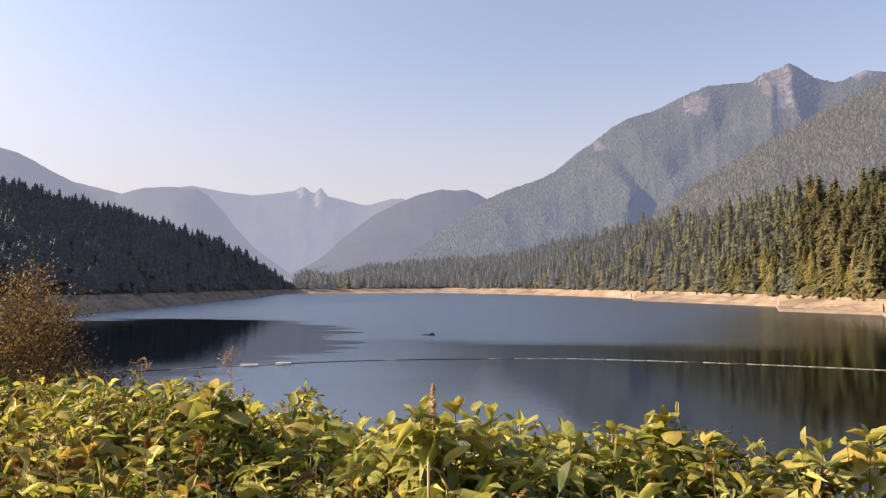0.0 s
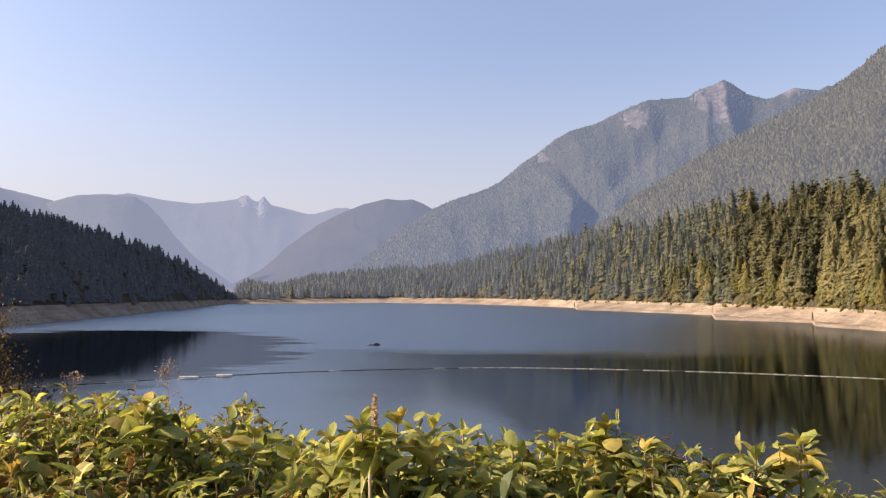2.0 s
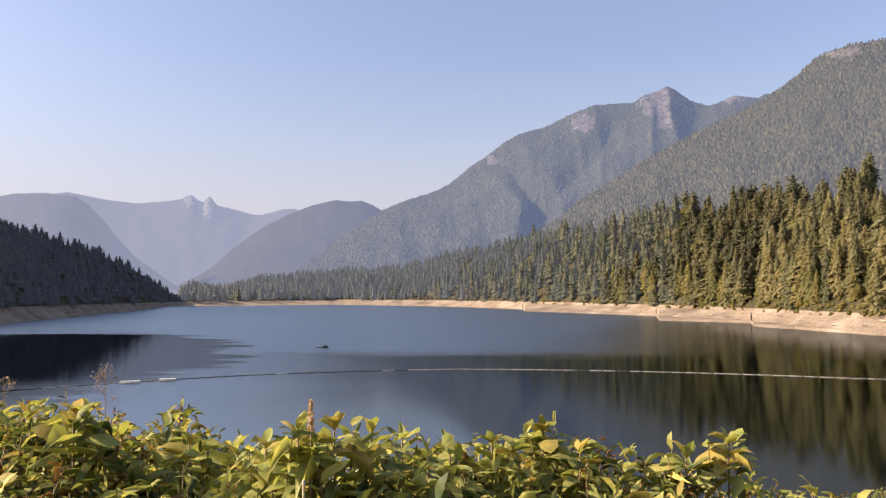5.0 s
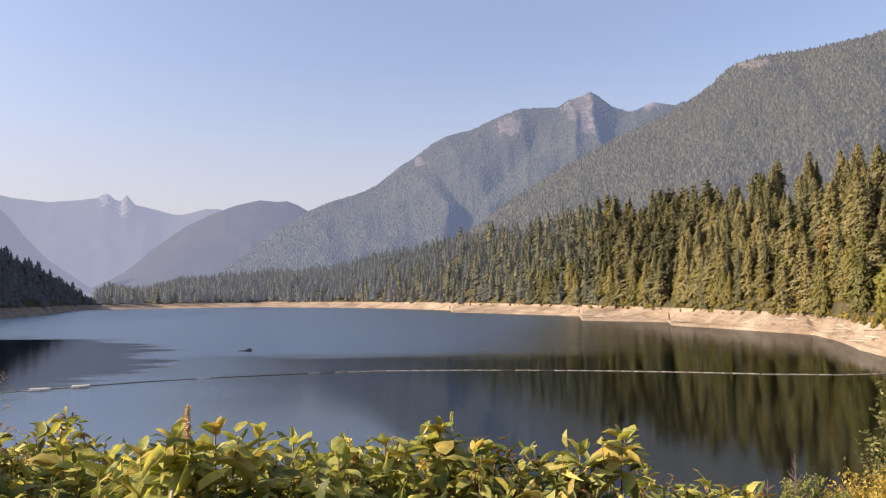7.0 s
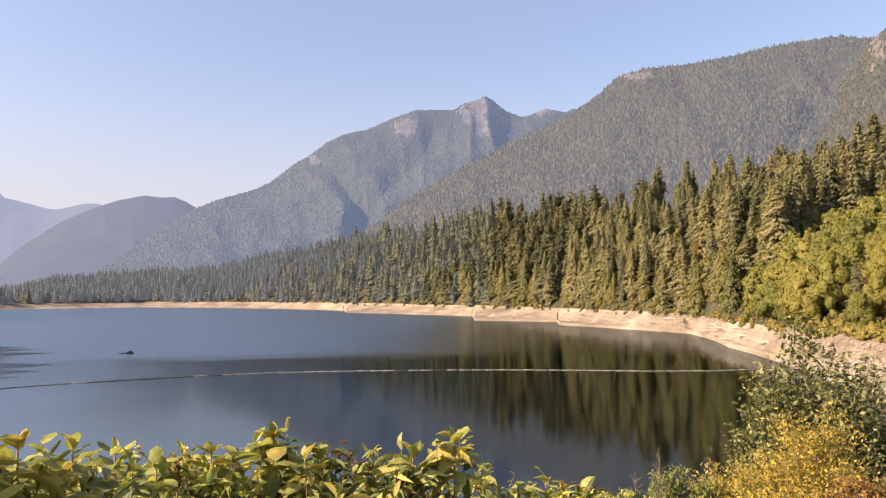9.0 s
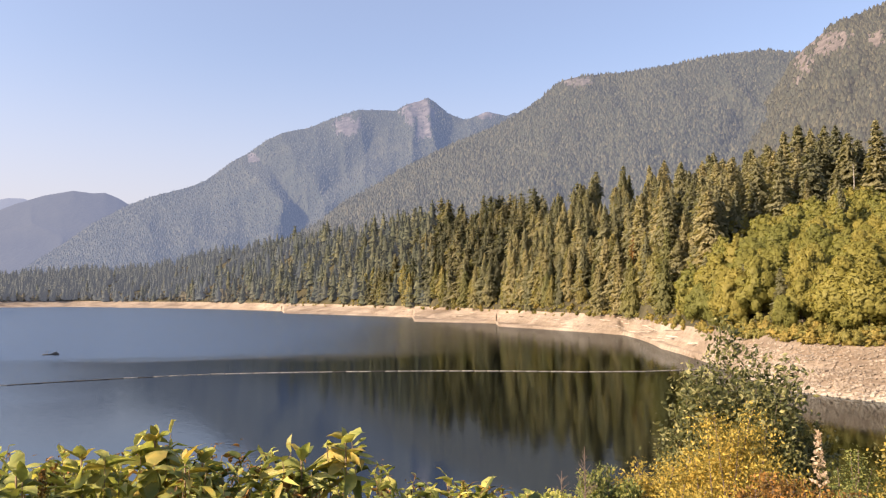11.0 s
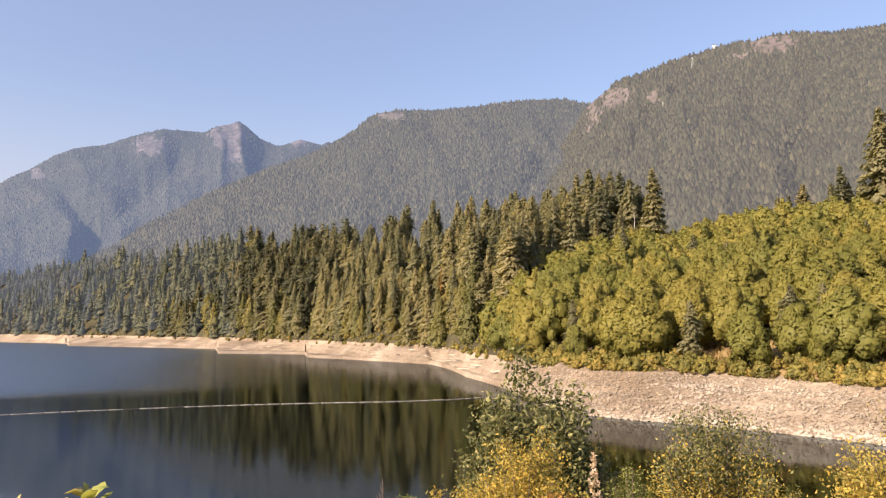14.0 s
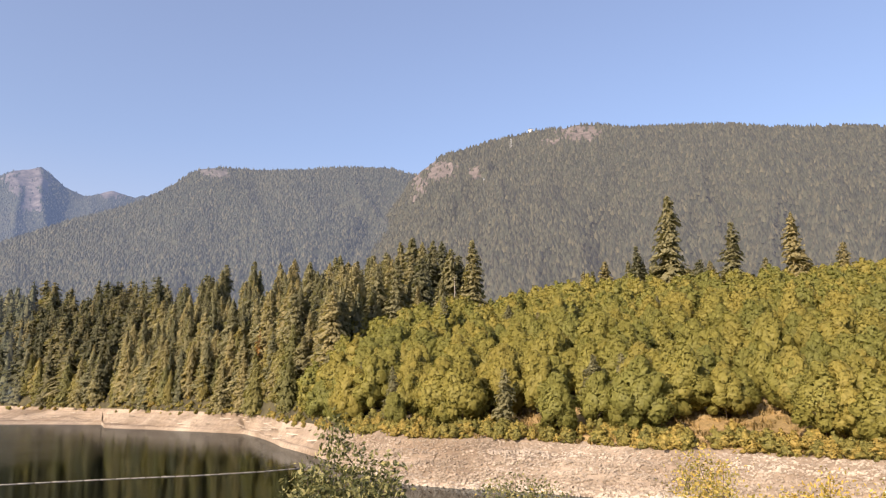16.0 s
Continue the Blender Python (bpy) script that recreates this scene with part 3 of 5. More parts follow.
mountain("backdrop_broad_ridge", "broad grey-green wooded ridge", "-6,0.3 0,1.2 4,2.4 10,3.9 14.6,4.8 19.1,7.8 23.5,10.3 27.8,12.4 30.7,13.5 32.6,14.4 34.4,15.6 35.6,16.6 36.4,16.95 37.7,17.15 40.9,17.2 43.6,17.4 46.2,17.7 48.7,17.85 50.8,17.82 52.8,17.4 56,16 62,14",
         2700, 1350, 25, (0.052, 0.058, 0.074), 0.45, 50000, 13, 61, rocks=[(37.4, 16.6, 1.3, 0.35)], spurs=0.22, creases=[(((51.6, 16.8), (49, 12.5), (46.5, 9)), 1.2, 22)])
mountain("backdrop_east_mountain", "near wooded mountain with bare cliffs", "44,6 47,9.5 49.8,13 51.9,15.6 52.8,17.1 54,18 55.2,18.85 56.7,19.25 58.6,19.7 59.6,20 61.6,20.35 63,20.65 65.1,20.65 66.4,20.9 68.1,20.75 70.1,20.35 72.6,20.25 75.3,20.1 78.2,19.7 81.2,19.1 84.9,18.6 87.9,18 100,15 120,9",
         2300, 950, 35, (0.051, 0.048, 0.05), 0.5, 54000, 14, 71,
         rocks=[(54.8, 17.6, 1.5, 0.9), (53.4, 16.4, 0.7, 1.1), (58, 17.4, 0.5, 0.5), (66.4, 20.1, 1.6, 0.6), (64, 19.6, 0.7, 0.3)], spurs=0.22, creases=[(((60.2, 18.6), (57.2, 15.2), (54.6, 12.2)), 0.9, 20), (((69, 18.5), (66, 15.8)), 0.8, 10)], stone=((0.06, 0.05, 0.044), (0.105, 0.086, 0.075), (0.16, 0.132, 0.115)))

# ---- trees ----
def conifer_crown(rng, tiers, spread, droop, sparse=0.0, column=0.62, arms=6, fill=1.0, sides=11):
    """Needled branches round a stem, 1 high: each branch a row of drooping sprays, longer on some sides than on others."""
    p, d, size = [], [], []
    heavy, wave = rng.uniform(0, 6.3, 3), rng.uniform(0, 6.3)
    for t in range(tiers):
        u = (t + rng.uniform(-0.5, 0.5)) / tiers
        z = 0.05 + 0.93 * u
        rad = spread * max(0.0, 1 - u) ** column * (0.62 + 0.38 * min(1, max(0, u) * 5)) + 0.006
        count = max(3, arms + int(rng.integers(-1, 2)))
        turn = rng.uniform(0, 6)
        for k in range(count):
            if rng.random() < sparse:
                continue
            w = turn + math.tau * k / count + rng.normal(0, 0.3)
            lobe = 1 + 0.22 * math.sin(w + heavy[0] + 7 * u) + 0.14 * math.sin(2 * w + heavy[1] - 17 * u) + 0.1 * math.sin(23 * u + wave)
            q = rad * lobe * rng.uniform(0.6, 1.15)
            dr = droop * rng.uniform(0.5, 1.4)
            n = max(2, int((3 + 5 * q / spread) * fill))
            for m in range(n):
                f = ((m + rng.uniform(0.3, 1.0)) / n) ** 0.6
                side = rng.normal(0, 0.17) * q * (1.1 - f * 0.6)
                x, y = f * q * math.cos(w) - side * math.sin(w), f * q * math.sin(w) + side * math.cos(w)
                p.append((x, y, z + 0.02 * f - dr * f * f * q + rng.normal(0, 0.006)))
                a = w + rng.normal(0, 0.55)
                d.append((math.cos(a), math.sin(a), -0.6 - dr * f + rng.normal(0, 0.35)))
                size.append((0.013 + 0.2 * q * (0.5 + 0.5 * (1 - f))) * rng.uniform(0.7, 1.3) / fill ** 0.6)
    p, d, size = np.array(p), np.array(d), np.array(size)[:, None]
    d /= np.linalg.norm(d, axis=1)[:, None]
    flat = np.stack([-d[:, 1], d[:, 0], rng.normal(0, 0.45, len(d))], -1)
    flat /= np.linalg.norm(flat, axis=1)[:, None]
    up = np.cross(d, flat)
    v = np.stack([p - d * size * 0.8, p + flat * size * 0.6 - up * size * 0.25, p + d * size * 1.1, p - flat * size * 0.6 - up * size * 0.25], 1).reshape(-1, 3)
    n = np.arange(len(p))[:, None] * 4
    f = np.concatenate([n + [0, 2, 1], n + [0, 3, 2]])
    top = len(v)
    v = np.concatenate([v, [(0.006, 0, 0.93), (-0.003, 0.005, 0.93), (-0.003, -0.005, 0.93), (0, 0, 1.02)]])
    f = np.concatenate([f, np.array([(0, 1, 3), (1, 2, 3), (2, 0, 3)]) + top])
    # the dense inner foliage: ragged skirts
    sv, sf = spire(sides, max(4, tiers // 4), rng)
    sv[:, :2] *= 1.5 * spread
    f = np.concatenate([f, sf + len(v)])
    return np.concatenate([v, sv]), f


def ball(level):
    bm = bmesh.new()
    bmesh.ops.create_icosphere(bm, subdivisions=level, radius=1.0)
    bm.verts.index_update()
    out = np.array([tuple(q.co) for q in bm.verts]), np.array([[c.index for c in q.verts] for q in bm.faces])
    bm.free()
    return out


BALLS = {1: ball(1), 2: ball(2)}


def leafy_crown(rng, lumps, sprays, leaf, slim=1.0, level=2):
    """A broadleaf crown, 1 high: uneven billows of foliage round a heart, each roughened by leaf sprays; with normals that follow the billows."""
    spots = [(0, 0, 0.42, 0.25), (0, 0, 0.66, 0.17)]
    for k in range(lumps):
        u = (k + rng.uniform(0.1, 0.9)) / lumps
        z = 0.16 + 0.74 * u
        w = 2.4 * k + rng.normal(0, 0.5)
        rad = 0.34 * slim * (1 - u ** 1.7) ** 0.7 * (0.55 + 0.45 * min(1, u * 4)) * rng.uniform(0.75, 1.15)
        spots.append((rad * math.cos(w), rad * math.sin(w), z, rng.uniform(0.07, 0.125) * (1.15 - 0.35 * u)))
    vs, fs, ns, off = [], [], [], 0
    bv, bf = BALLS[level]
    for x, y, z, r in spots:
        c = np.array([x, y, z])
        rough = 1 + 0.3 * rng.normal(size=(len(bv), 1)).clip(-1.5, 1.5)
        v = c + bv * [r * slim ** 0.5, r * slim ** 0.5, r * 0.95] * rough * 0.8
        vs.append(v), fs.append(bf + off), ns.append(bv)
        off += len(v)
        n = int(sprays * (r / 0.14) ** 2)
        d = rng.normal(size=(n, 3)) + [0, 0, 0.35]
        d /= np.linalg.norm(d, axis=1)[:, None]
        p = c + d * r * (0.88 + 0.2 * rng.random((n, 1)) + 0.3 * rng.random((n, 1)) ** 6)
        nrm = d + 0.35 * rng.normal(size=(n, 3))
        nrm /= np.linalg.norm(nrm, axis=1)[:, None]
        a = np.cross(nrm, rng.normal(size=(n, 3)))
        a /= np.linalg.norm(a, axis=1)[:, None]
        b = np.cross(nrm, a)
        s = leaf * rng.uniform(0.6, 1.3, (n, 1))
        v = np.stack([p - a * s, p + b * s * 0.65 - nrm * s * 0.2, p + a * s, p - b * s * 0.65 - nrm * s * 0.2], 1).reshape(-1, 3)
        q = np.arange(n)[:, None] * 4
        vs.append(v), fs.append(np.concatenate([q + [0, 2, 1], q + [0, 3, 2]]) + off), ns.append(np.repeat(d + 0.35 * nrm, 4, axis=0))
        off += len(v)
    v, f, n = np.concatenate(vs), np.concatenate(fs), np.concatenate(ns)
    out = v - [0, 0, 0.4]
    out /= np.linalg.norm(out, axis=1)[:, None] + 1e-6
    n = n / np.linalg.norm(n, axis=1)[:, None] + 0.95 * out
    return v, f, n / np.linalg.norm(n, axis=1)[:, None]


def trunk_shape(rng, height, radius, top=0.9):
    pts = [(0, 0, -0.03)]
    for k in range(1, 6):
        pts.append((rng.normal(0, 0.006), rng.normal(0, 0.006), top * k / 5))
    v, f = tube(pts, [radius * (1 - 0.17 * k) for k in range(6)], 6)
    return v * height, f


def limb_shape(rng, height, radius, top=0.75, rise=0.8):
    z = rng.uniform(0.2, 0.75) * top
    w, q = rng.uniform(0, 6.3), 0.24 * (1.1 - z)
    v, f = tube([(0, 0, z), (0.5 * q * math.cos(w), 0.5 * q * math.sin(w), z + rise * q * 0.6), (q * math.cos(w), q * math.sin(w), z + rise * q)],
                [radius * 0.4, radius * 0.25, radius * 0.1], 5)
    return v * height, f


def tree_thing(name, label, group, crown, trunk, crown_mat, bark, limbs=()):
    root = tagged(new(name), label, "tree", group)
    stem = part("trunk", mesh_of("trunk", *trunk, bark, smooth=True), root)
    for shape in limbs:
        part("limb", mesh_of("limb", *shape, bark, smooth=True), stem)
    normals = crown[2] if len(crown) > 2 else soft_normals(*crown, 5.0, 0.5, 0.3)
    part("crown", mesh_of("crown", *crown[:2], crown_mat, normals=normals), root)
    return root


rng = np.random.default_rng(5)
firs, cedars, alders = [], [], []
for k in range(7):
    h = 27.0
    c = conifer_crown(rng, 50, (0.14, 0.17, 0.15, 0.18, 0.135, 0.16, 0.19)[k], (0.4, 0.6, 0.5, 0.35, 0.7, 0.5, 0.45)[k], 0.1, (0.6, 0.72, 0.55, 0.65, 0.5, 0.7, 0.58)[k], 7, 1.35)
    firs.append(tree_thing("conifer", "tall dark green conifer on the wooded lake bank", "conifers on the east bank",
                           (c[0] * [h, h, h], c[1]), trunk_shape(rng, h, 0.012), M_FIR_NEAR, M_BARK))
for k in range(5):
    h = 21.0
    c = conifer_crown(rng, 44, (0.17, 0.2, 0.18, 0.22, 0.19)[k], 0.75, 0.05, (0.5, 0.62, 0.55, 0.48, 0.58)[k], 7, 1.35)
    cedars.append(tree_thing("cedar", "olive-yellow cedar with drooping sprays by the shore", "cedars along the east shore",
                             (c[0] * [h, h, h], c[1]), trunk_shape(rng, h, 0.013), M_CEDAR, M_BARK))
for k in range(7):
    h = 11.0
    c = leafy_crown(rng, (22, 26, 24, 30, 25, 20, 28)[k], 300, 0.025, (0.8, 0.95, 0.85, 1.05, 0.9, 0.75, 1.0)[k])
    alders.append(tree_thing("alder", "round yellow-green broadleaf tree on the bank", "broadleaf trees above the stone bank",
                             (c[0] * h, c[1], c[2]), trunk_shape(rng, h, 0.014, 0.75), M_ALDER, M_BARK,
                             [limb_shape(rng, h, 0.014) for _ in range(4)]))

LOW = []
for k in range(5):
    v, f = conifer_crown(rng, 9, (0.2, 0.17, 0.22, 0.18, 0.2)[k], 0.4, 0.05, (0.6, 0.75, 0.55, 0.65, 0.7)[k], 5, 0.5, 6)
    LOW.append((v * [2.3, 2.3, 1.0], f))
MID = []
for k in range(5):
    v, f = conifer_crown(rng, 18, (0.17, 0.15, 0.19, 0.16, 0.18)[k], 0.5, 0.05, (0.6, 0.72, 0.55, 0.65, 0.5)[k], 6, 0.7, 8)
    MID.append((v * [2.6, 2.6, 1.0], f))
BUSH = [leafy_crown(rng, 6, 44, 0.065, 1.25, 1) for _ in range(4)]
LOW_ALDER = [leafy_crown(rng, 15, 78, 0.038, (0.9, 1.1, 1.0, 1.2)[k], 1) for k in range(4)]


def slope_spots(rng, b0, b1, spacing, u0=0.0, u1=1.0):
    """Places on the wooded slopes between two bearings, a rough spacing apart; u runs from the bank's top to the crest."""
    out = []
    for b in np.arange(b0, b1, 0.05):
        near, w, bank, crest, hb, hc = land(b)
        lo, hi = bank + (crest - bank) * u0 + 1.5, bank + (crest - bank) * u1
        area = (hi * hi - lo * lo) / 2 * radians(0.05)
        for _ in range(rng.poisson(area / spacing ** 2)):
            bb = b + rng.uniform(0, 0.05)
            r = math.sqrt(rng.uniform(lo * lo, hi * hi))
            out.append((bb, r, (r - bank) / (crest - bank)))
    return np.array(out)


def put(kinds, spots, rng, low, high, width):
    """Own objects at the spots: the first tree of each kind takes the first place."""
    fresh = list(kinds)
    for b, r, u in spots:
        x, y, z = r * math.sin(radians(b)), r * math.cos(radians(b)), ground_height(b, r) - 0.25
        s = rng.uniform(low, high)
        m = Matrix.LocRotScale((x, y, z), Euler((rng.normal(0, 0.02), rng.normal(0, 0.02), rng.uniform(0, 6.3))), None)
        if fresh:
            ob = fresh.pop()
            ob.matrix_basis = m
        else:
            ob = copy_thing(kinds[int(rng.integers(len(kinds)))], m)
        wide = s * rng.uniform(*width)
        ob.scale = (wide, wide, s)


def woods(name, label, spots, shapes, rng, low, high, width, mat):
    """The uncounted rest of a wood, in one mesh."""
    pieces, tints, faces, turned, off = [], [], [], [], 0
    which = rng.integers(0, len(shapes), len(spots))
    for k, (sv, sf, *given) in enumerate(shapes):
        q = spots[which == k]
        if not len(q):
            continue
        h = rng.uniform(low, high, len(q))
        z = np.array([ground_height(b, r) - 0.4 for b, r, u in q])
        xyz = at(q[:, 0], q[:, 1])
        soft = given[0] if given else soft_normals(sv, sf, 0.45, 0.5, 0.3)
        v, f, tint, nrm = scattered(sv, sf, np.column_stack([xyz[:, :2], z, h, h * rng.uniform(*width, len(q))]), rng, soft)
        pieces.append(v), faces.append(f + off), tints.append(tint), turned.append(nrm)
        off += len(v)
    tagged(new(name, mesh_of(name, np.concatenate(pieces), np.concatenate(faces), mat, np.concatenate(tints), normals=np.concatenate(turned))), label, "woods", kind="stuff")


# east bank: conifers, cedars along the water, broadleaf trees over the stone bank
near_firs = np.concatenate([slope_spots(rng, 26, 56.4, 8.6), slope_spots(rng, 20, 47, 7.0, 0.0, 0.16)])
low_side = near_firs[:, 0] > 44 + 14 * near_firs[:, 2]
near_firs = near_firs[~low_side | (rng.random(len(near_firs)) < 0.06) & (near_firs[:, 1] > 230)]
order = np.argsort(near_firs[:, 1])
shore = near_firs[order]
front = shore[shore[:, 2] < 0.22]
rest = shore[shore[:, 2] >= 0.22]
pick = rng.random(len(front)) < 0.62
put(cedars, front[pick][:260], rng, 0.5, 1.25, (0.95, 1.35))
own = np.concatenate([front[~pick], rest])
own = own[np.argsort(own[:, 1])]
put(firs, own[:290], rng, 0.65, 1.22, (1.0, 1.4))
left_over = np.concatenate([front[pick][260:], own[290:]])
if len(left_over):
    woods("conifer_woods", "dense dark green conifers on the slope", left_over, MID, rng, 18, 32, (0.5, 0.78), M_FIR)
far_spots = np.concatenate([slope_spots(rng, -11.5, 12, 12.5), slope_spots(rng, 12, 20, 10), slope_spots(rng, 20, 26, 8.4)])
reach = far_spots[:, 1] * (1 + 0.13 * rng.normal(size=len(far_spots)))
# each distance band takes needles with more haze in their colour
for lo, hi, needles, name, label in ((0, 560, M_FIR, "conifer_woods", "dense conifers on the lake's east bank"), (560, 820, M_FIR_HAZE_MID, "backdrop_woods", "conifers further up the lake's east bank"),
                                     (820, 1150, M_FIR_HAZE_MORE, "backdrop_woods", "distant conifers up the lake"), (1150, 9999, M_FIR_HAZE_FAR, "backdrop_woods", "far hazy conifers at the head of the lake")):
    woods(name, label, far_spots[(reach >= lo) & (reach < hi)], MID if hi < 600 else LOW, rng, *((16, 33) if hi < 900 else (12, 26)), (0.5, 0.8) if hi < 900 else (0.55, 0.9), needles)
woods("backdrop_woods", "shaded conifers on the steep west bank", slope_spots(rng, -48, -11.4, 6.0), LOW, rng, 6, 13, (0.75, 1.15), M_FIR_WEST_SHADED)
broad = slope_spots(rng, 42.5, 92, 6.3, 0.0, 1.05)
edge = 43.5 + 14 * broad[:, 2] + rng.normal(0, 0.6, len(broad))
broad = broad[broad[:, 0] > edge]
# clearings of dry grass low on the slope
clear = (broad[:, 2] < 0.1) & ((np.abs(broad[:, 0] - 65.2) < 1.0) | (np.abs(broad[:, 0] - 62.0) < 0.5) | (np.abs(broad[:, 0] - 75.0) < 1.0))
broad = broad[~clear]
broad = broad[np.argsort(np.hypot(broad[:, 1], (broad[:, 0] - 68) * 3))]
put(alders, broad[:298], rng, 0.7, 1.3, (0.8, 1.15))
if len(broad) > 298:
    woods("broadleaf_woods", "yellow-green broadleaf trees on the slope", broad[298:], LOW_ALDER, rng, 8.5, 14, (0.8, 1.1), M_ALDER_FAR)
# tall firs standing over the broadleaf slope
for b, r, s in ((57.7, 330, 1.5), (56.6, 345, 1.15), (72.9, 300, 1.6), (70.4, 305, 0.95), (77.3, 300, 1.15), (81.4, 305, 1.3), (75, 310, 0.8), (71.6, 312, 0.9), (84.5, 310, 0.9), (79.5, 312, 0.8)):
    ob = copy_thing(firs[int(rng.integers(7))], Matrix.LocRotScale((r * math.sin(radians(b)), r * math.cos(radians(b)), ground_height(b, r) - 0.3), Euler((0, 0, b)), None))
    ob.scale = (s * 1.3, s * 1.3, s)
    tagged(ob, "lone tall fir standing above the broadleaf trees")

# the tallest firs at the top of the wooded slope
for b, r, s in ((56.0, 336, 1.2), (55.3, 342, 1.38), (54.6, 347, 1.45), (53.7, 345, 1.4), (52.9, 352, 1.5), (52.0, 358, 1.4), (51.0, 362, 1.2), (49.9, 368, 1.2), (54.2, 338, 1.2)):
    ob = copy_thing(firs[int(rng.integers(7))], Matrix.LocRotScale((r * math.sin(radians(b)), r * math.cos(radians(b)), ground_height(b, r) - 0.3), Euler((0, 0, b * 3)), None))
    ob.scale = (s * 1.35, s * 1.35, s)
    tagged(ob, "tall dark fir at the top of the wooded slope")

# dark firs behind the broadleaf crest
for k in range(34):
    b, r = 66.5 + 0.66 * k + rng.normal(0, 0.3), rng.uniform(306, 330)
    s = rng.uniform(0.5, 0.85)
    ob = copy_thing(firs[int(rng.integers(7))], Matrix.LocRotScale((r * math.sin(radians(b)), r * math.cos(radians(b)), ground_height(b, r) - 0.3), Euler((0, 0, b * 7)), None))
    ob.scale = (s * 1.5, s * 1.5, s)
    tagged(ob, "dark fir behind the crest of broadleaf trees")

# small dark firs among the broadleaf trees
for b, r, s in ((51.6, 158, 0.4), (49.2, 178, 0.42), (60.2, 142, 0.42), (66.9, 143, 0.44), (69.0, 142, 0.42), (62.8, 205, 0.45), (60.5, 235, 0.5), (71.8, 215, 0.45), (46.6, 222, 0.5)):
    ob = copy_thing(firs[int(rng.integers(7))], Matrix.LocRotScale((r * math.sin(radians(b)), r * math.cos(radians(b)), ground_height(b, r) - 0.2), Euler((0, 0, b * 5)), None))
    ob.scale = (s * 1.4, s * 1.4, s)
    tagged(ob, "small dark fir among the yellowing broadleaf trees")

# a reddish dying cedar and a bleached snag
def odd_tree(name, label, b, r, tall, crown, mat, bark):
    rg = np.random.default_rng(int(b * 10))
    root = tagged(new(name), label, "tree")
    root.location = (r * math.sin(radians(b)), r * math.cos(radians(b)), ground_height(b, r) - 0.2)
    stem = part("trunk", mesh_of("trunk", *trunk_shape(rg, tall, 0.016, 0.98), bark, smooth=True), root)
    for _ in range(9):
        part("limb", mesh_of("limb", *limb_shape(rg, tall, 0.016, 0.98, 0.2), bark, smooth=True), stem)
    if crown:
        v, f = conifer_crown(rg, 30, 0.15, 0.5, 0.35)
        part("crown", mesh_of("crown", v * tall, f, mat), root)


odd_tree("dying_cedar", "dying cedar with rusty brown sprays", 41.4, 345, 19, True, M_LEAF_RUST, M_BARK)
odd_tree("dying_cedar", "dying cedar with thin brown sprays", 43.0, 320, 17, True, M_LEAF_RUST, M_BARK)
odd_tree("bleached_snag", "bleached dead tree trunk without bark", 69.4, 143, 9, False, None, M_PALE_BARK)
odd_tree("bleached_snag", "leaning pale dead trunk at the wood's edge", 56.3, 322, 20, False, None, M_PALE_BARK)

# ---- hedge at the lookout ----
LEAF_V = []
for t_, w_ in ((0, 0), (0.22, 0.75), (0.5, 1.0), (0.78, 0.66), (1, 0)):
    LEAF_V.append((t_, 0, -0.3 * t_ * t_))
for side in (1, -1):
    for t_, w_ in ((0.2, 0.74), (0.48, 1.0), (0.8, 0.68)):
        LEAF_V.append((t_, side * 0.27 * w_, -0.34 * t_ * t_ + 0.1 * w_))
LEAF_V = np.array(LEAF_V)
LEAF_F = []
for o in (5, 8):
    q = [(0, o, 1), (1, o, o + 1), (1, o + 1, 2), (2, o + 1, o + 2), (2, o + 2, 3), (3, o + 2, 4)]
    LEAF_F += q if o == 8 else [(c, b, a) for a, b, c in q]
LEAF_F = np.array(LEAF_F)


def leaf_pose(p, around, lift, size, twist, wide=1.0):
    return Matrix.Translation(p) @ Matrix.Rotation(around, 4, "Z") @ Matrix.Rotation(-lift, 4, "Y") @ Matrix.Rotation(twist, 4, "X") @ Matrix.Diagonal((size, size * wide * (0.38 + 0.52 * (math.sin(around * 7.3) * 0.5 + 0.5) ** 1.5), size * (0.6 + 1.2 * (math.sin(around * 3.1) * 0.5 + 0.5)), 1))


def shoot(rng, foot, tip, leaves, size, reach=0.3):
    """Leaf poses along a leafy shoot's upper part, spiralling, the topmost ones upright in a tuft; and the stem's points."""
    foot, tip = Vector(foot), Vector(tip)
    bend = Vector((rng.normal(0, 0.03), rng.normal(0, 0.03), 0))
    point = lambda u: foot.lerp(tip, u) + bend * math.sin(math.pi * u)
    length = (tip - foot).length
    out, turn = [], rng.uniform(0, 6.3)
    for k in range(leaves):
        u = 1 - (reach / length) * ((leaves - 1 - k) / leaves) ** 1.15
        turn += 2.4 + rng.normal(0, 0.25)
        young = k / leaves
        lift = 0.1 + 0.7 * young ** 2.5 + rng.normal(0, 0.5)
        s = size * (1.0 - 0.45 * young ** 3) * rng.uniform(0.65, 1.2)
        out.append(leaf_pose(point(u), turn, lift, s, rng.normal(0, 0.6)))
    return out, [tuple(point(u)) for u in (0, 0.35, 0.7, 1)]


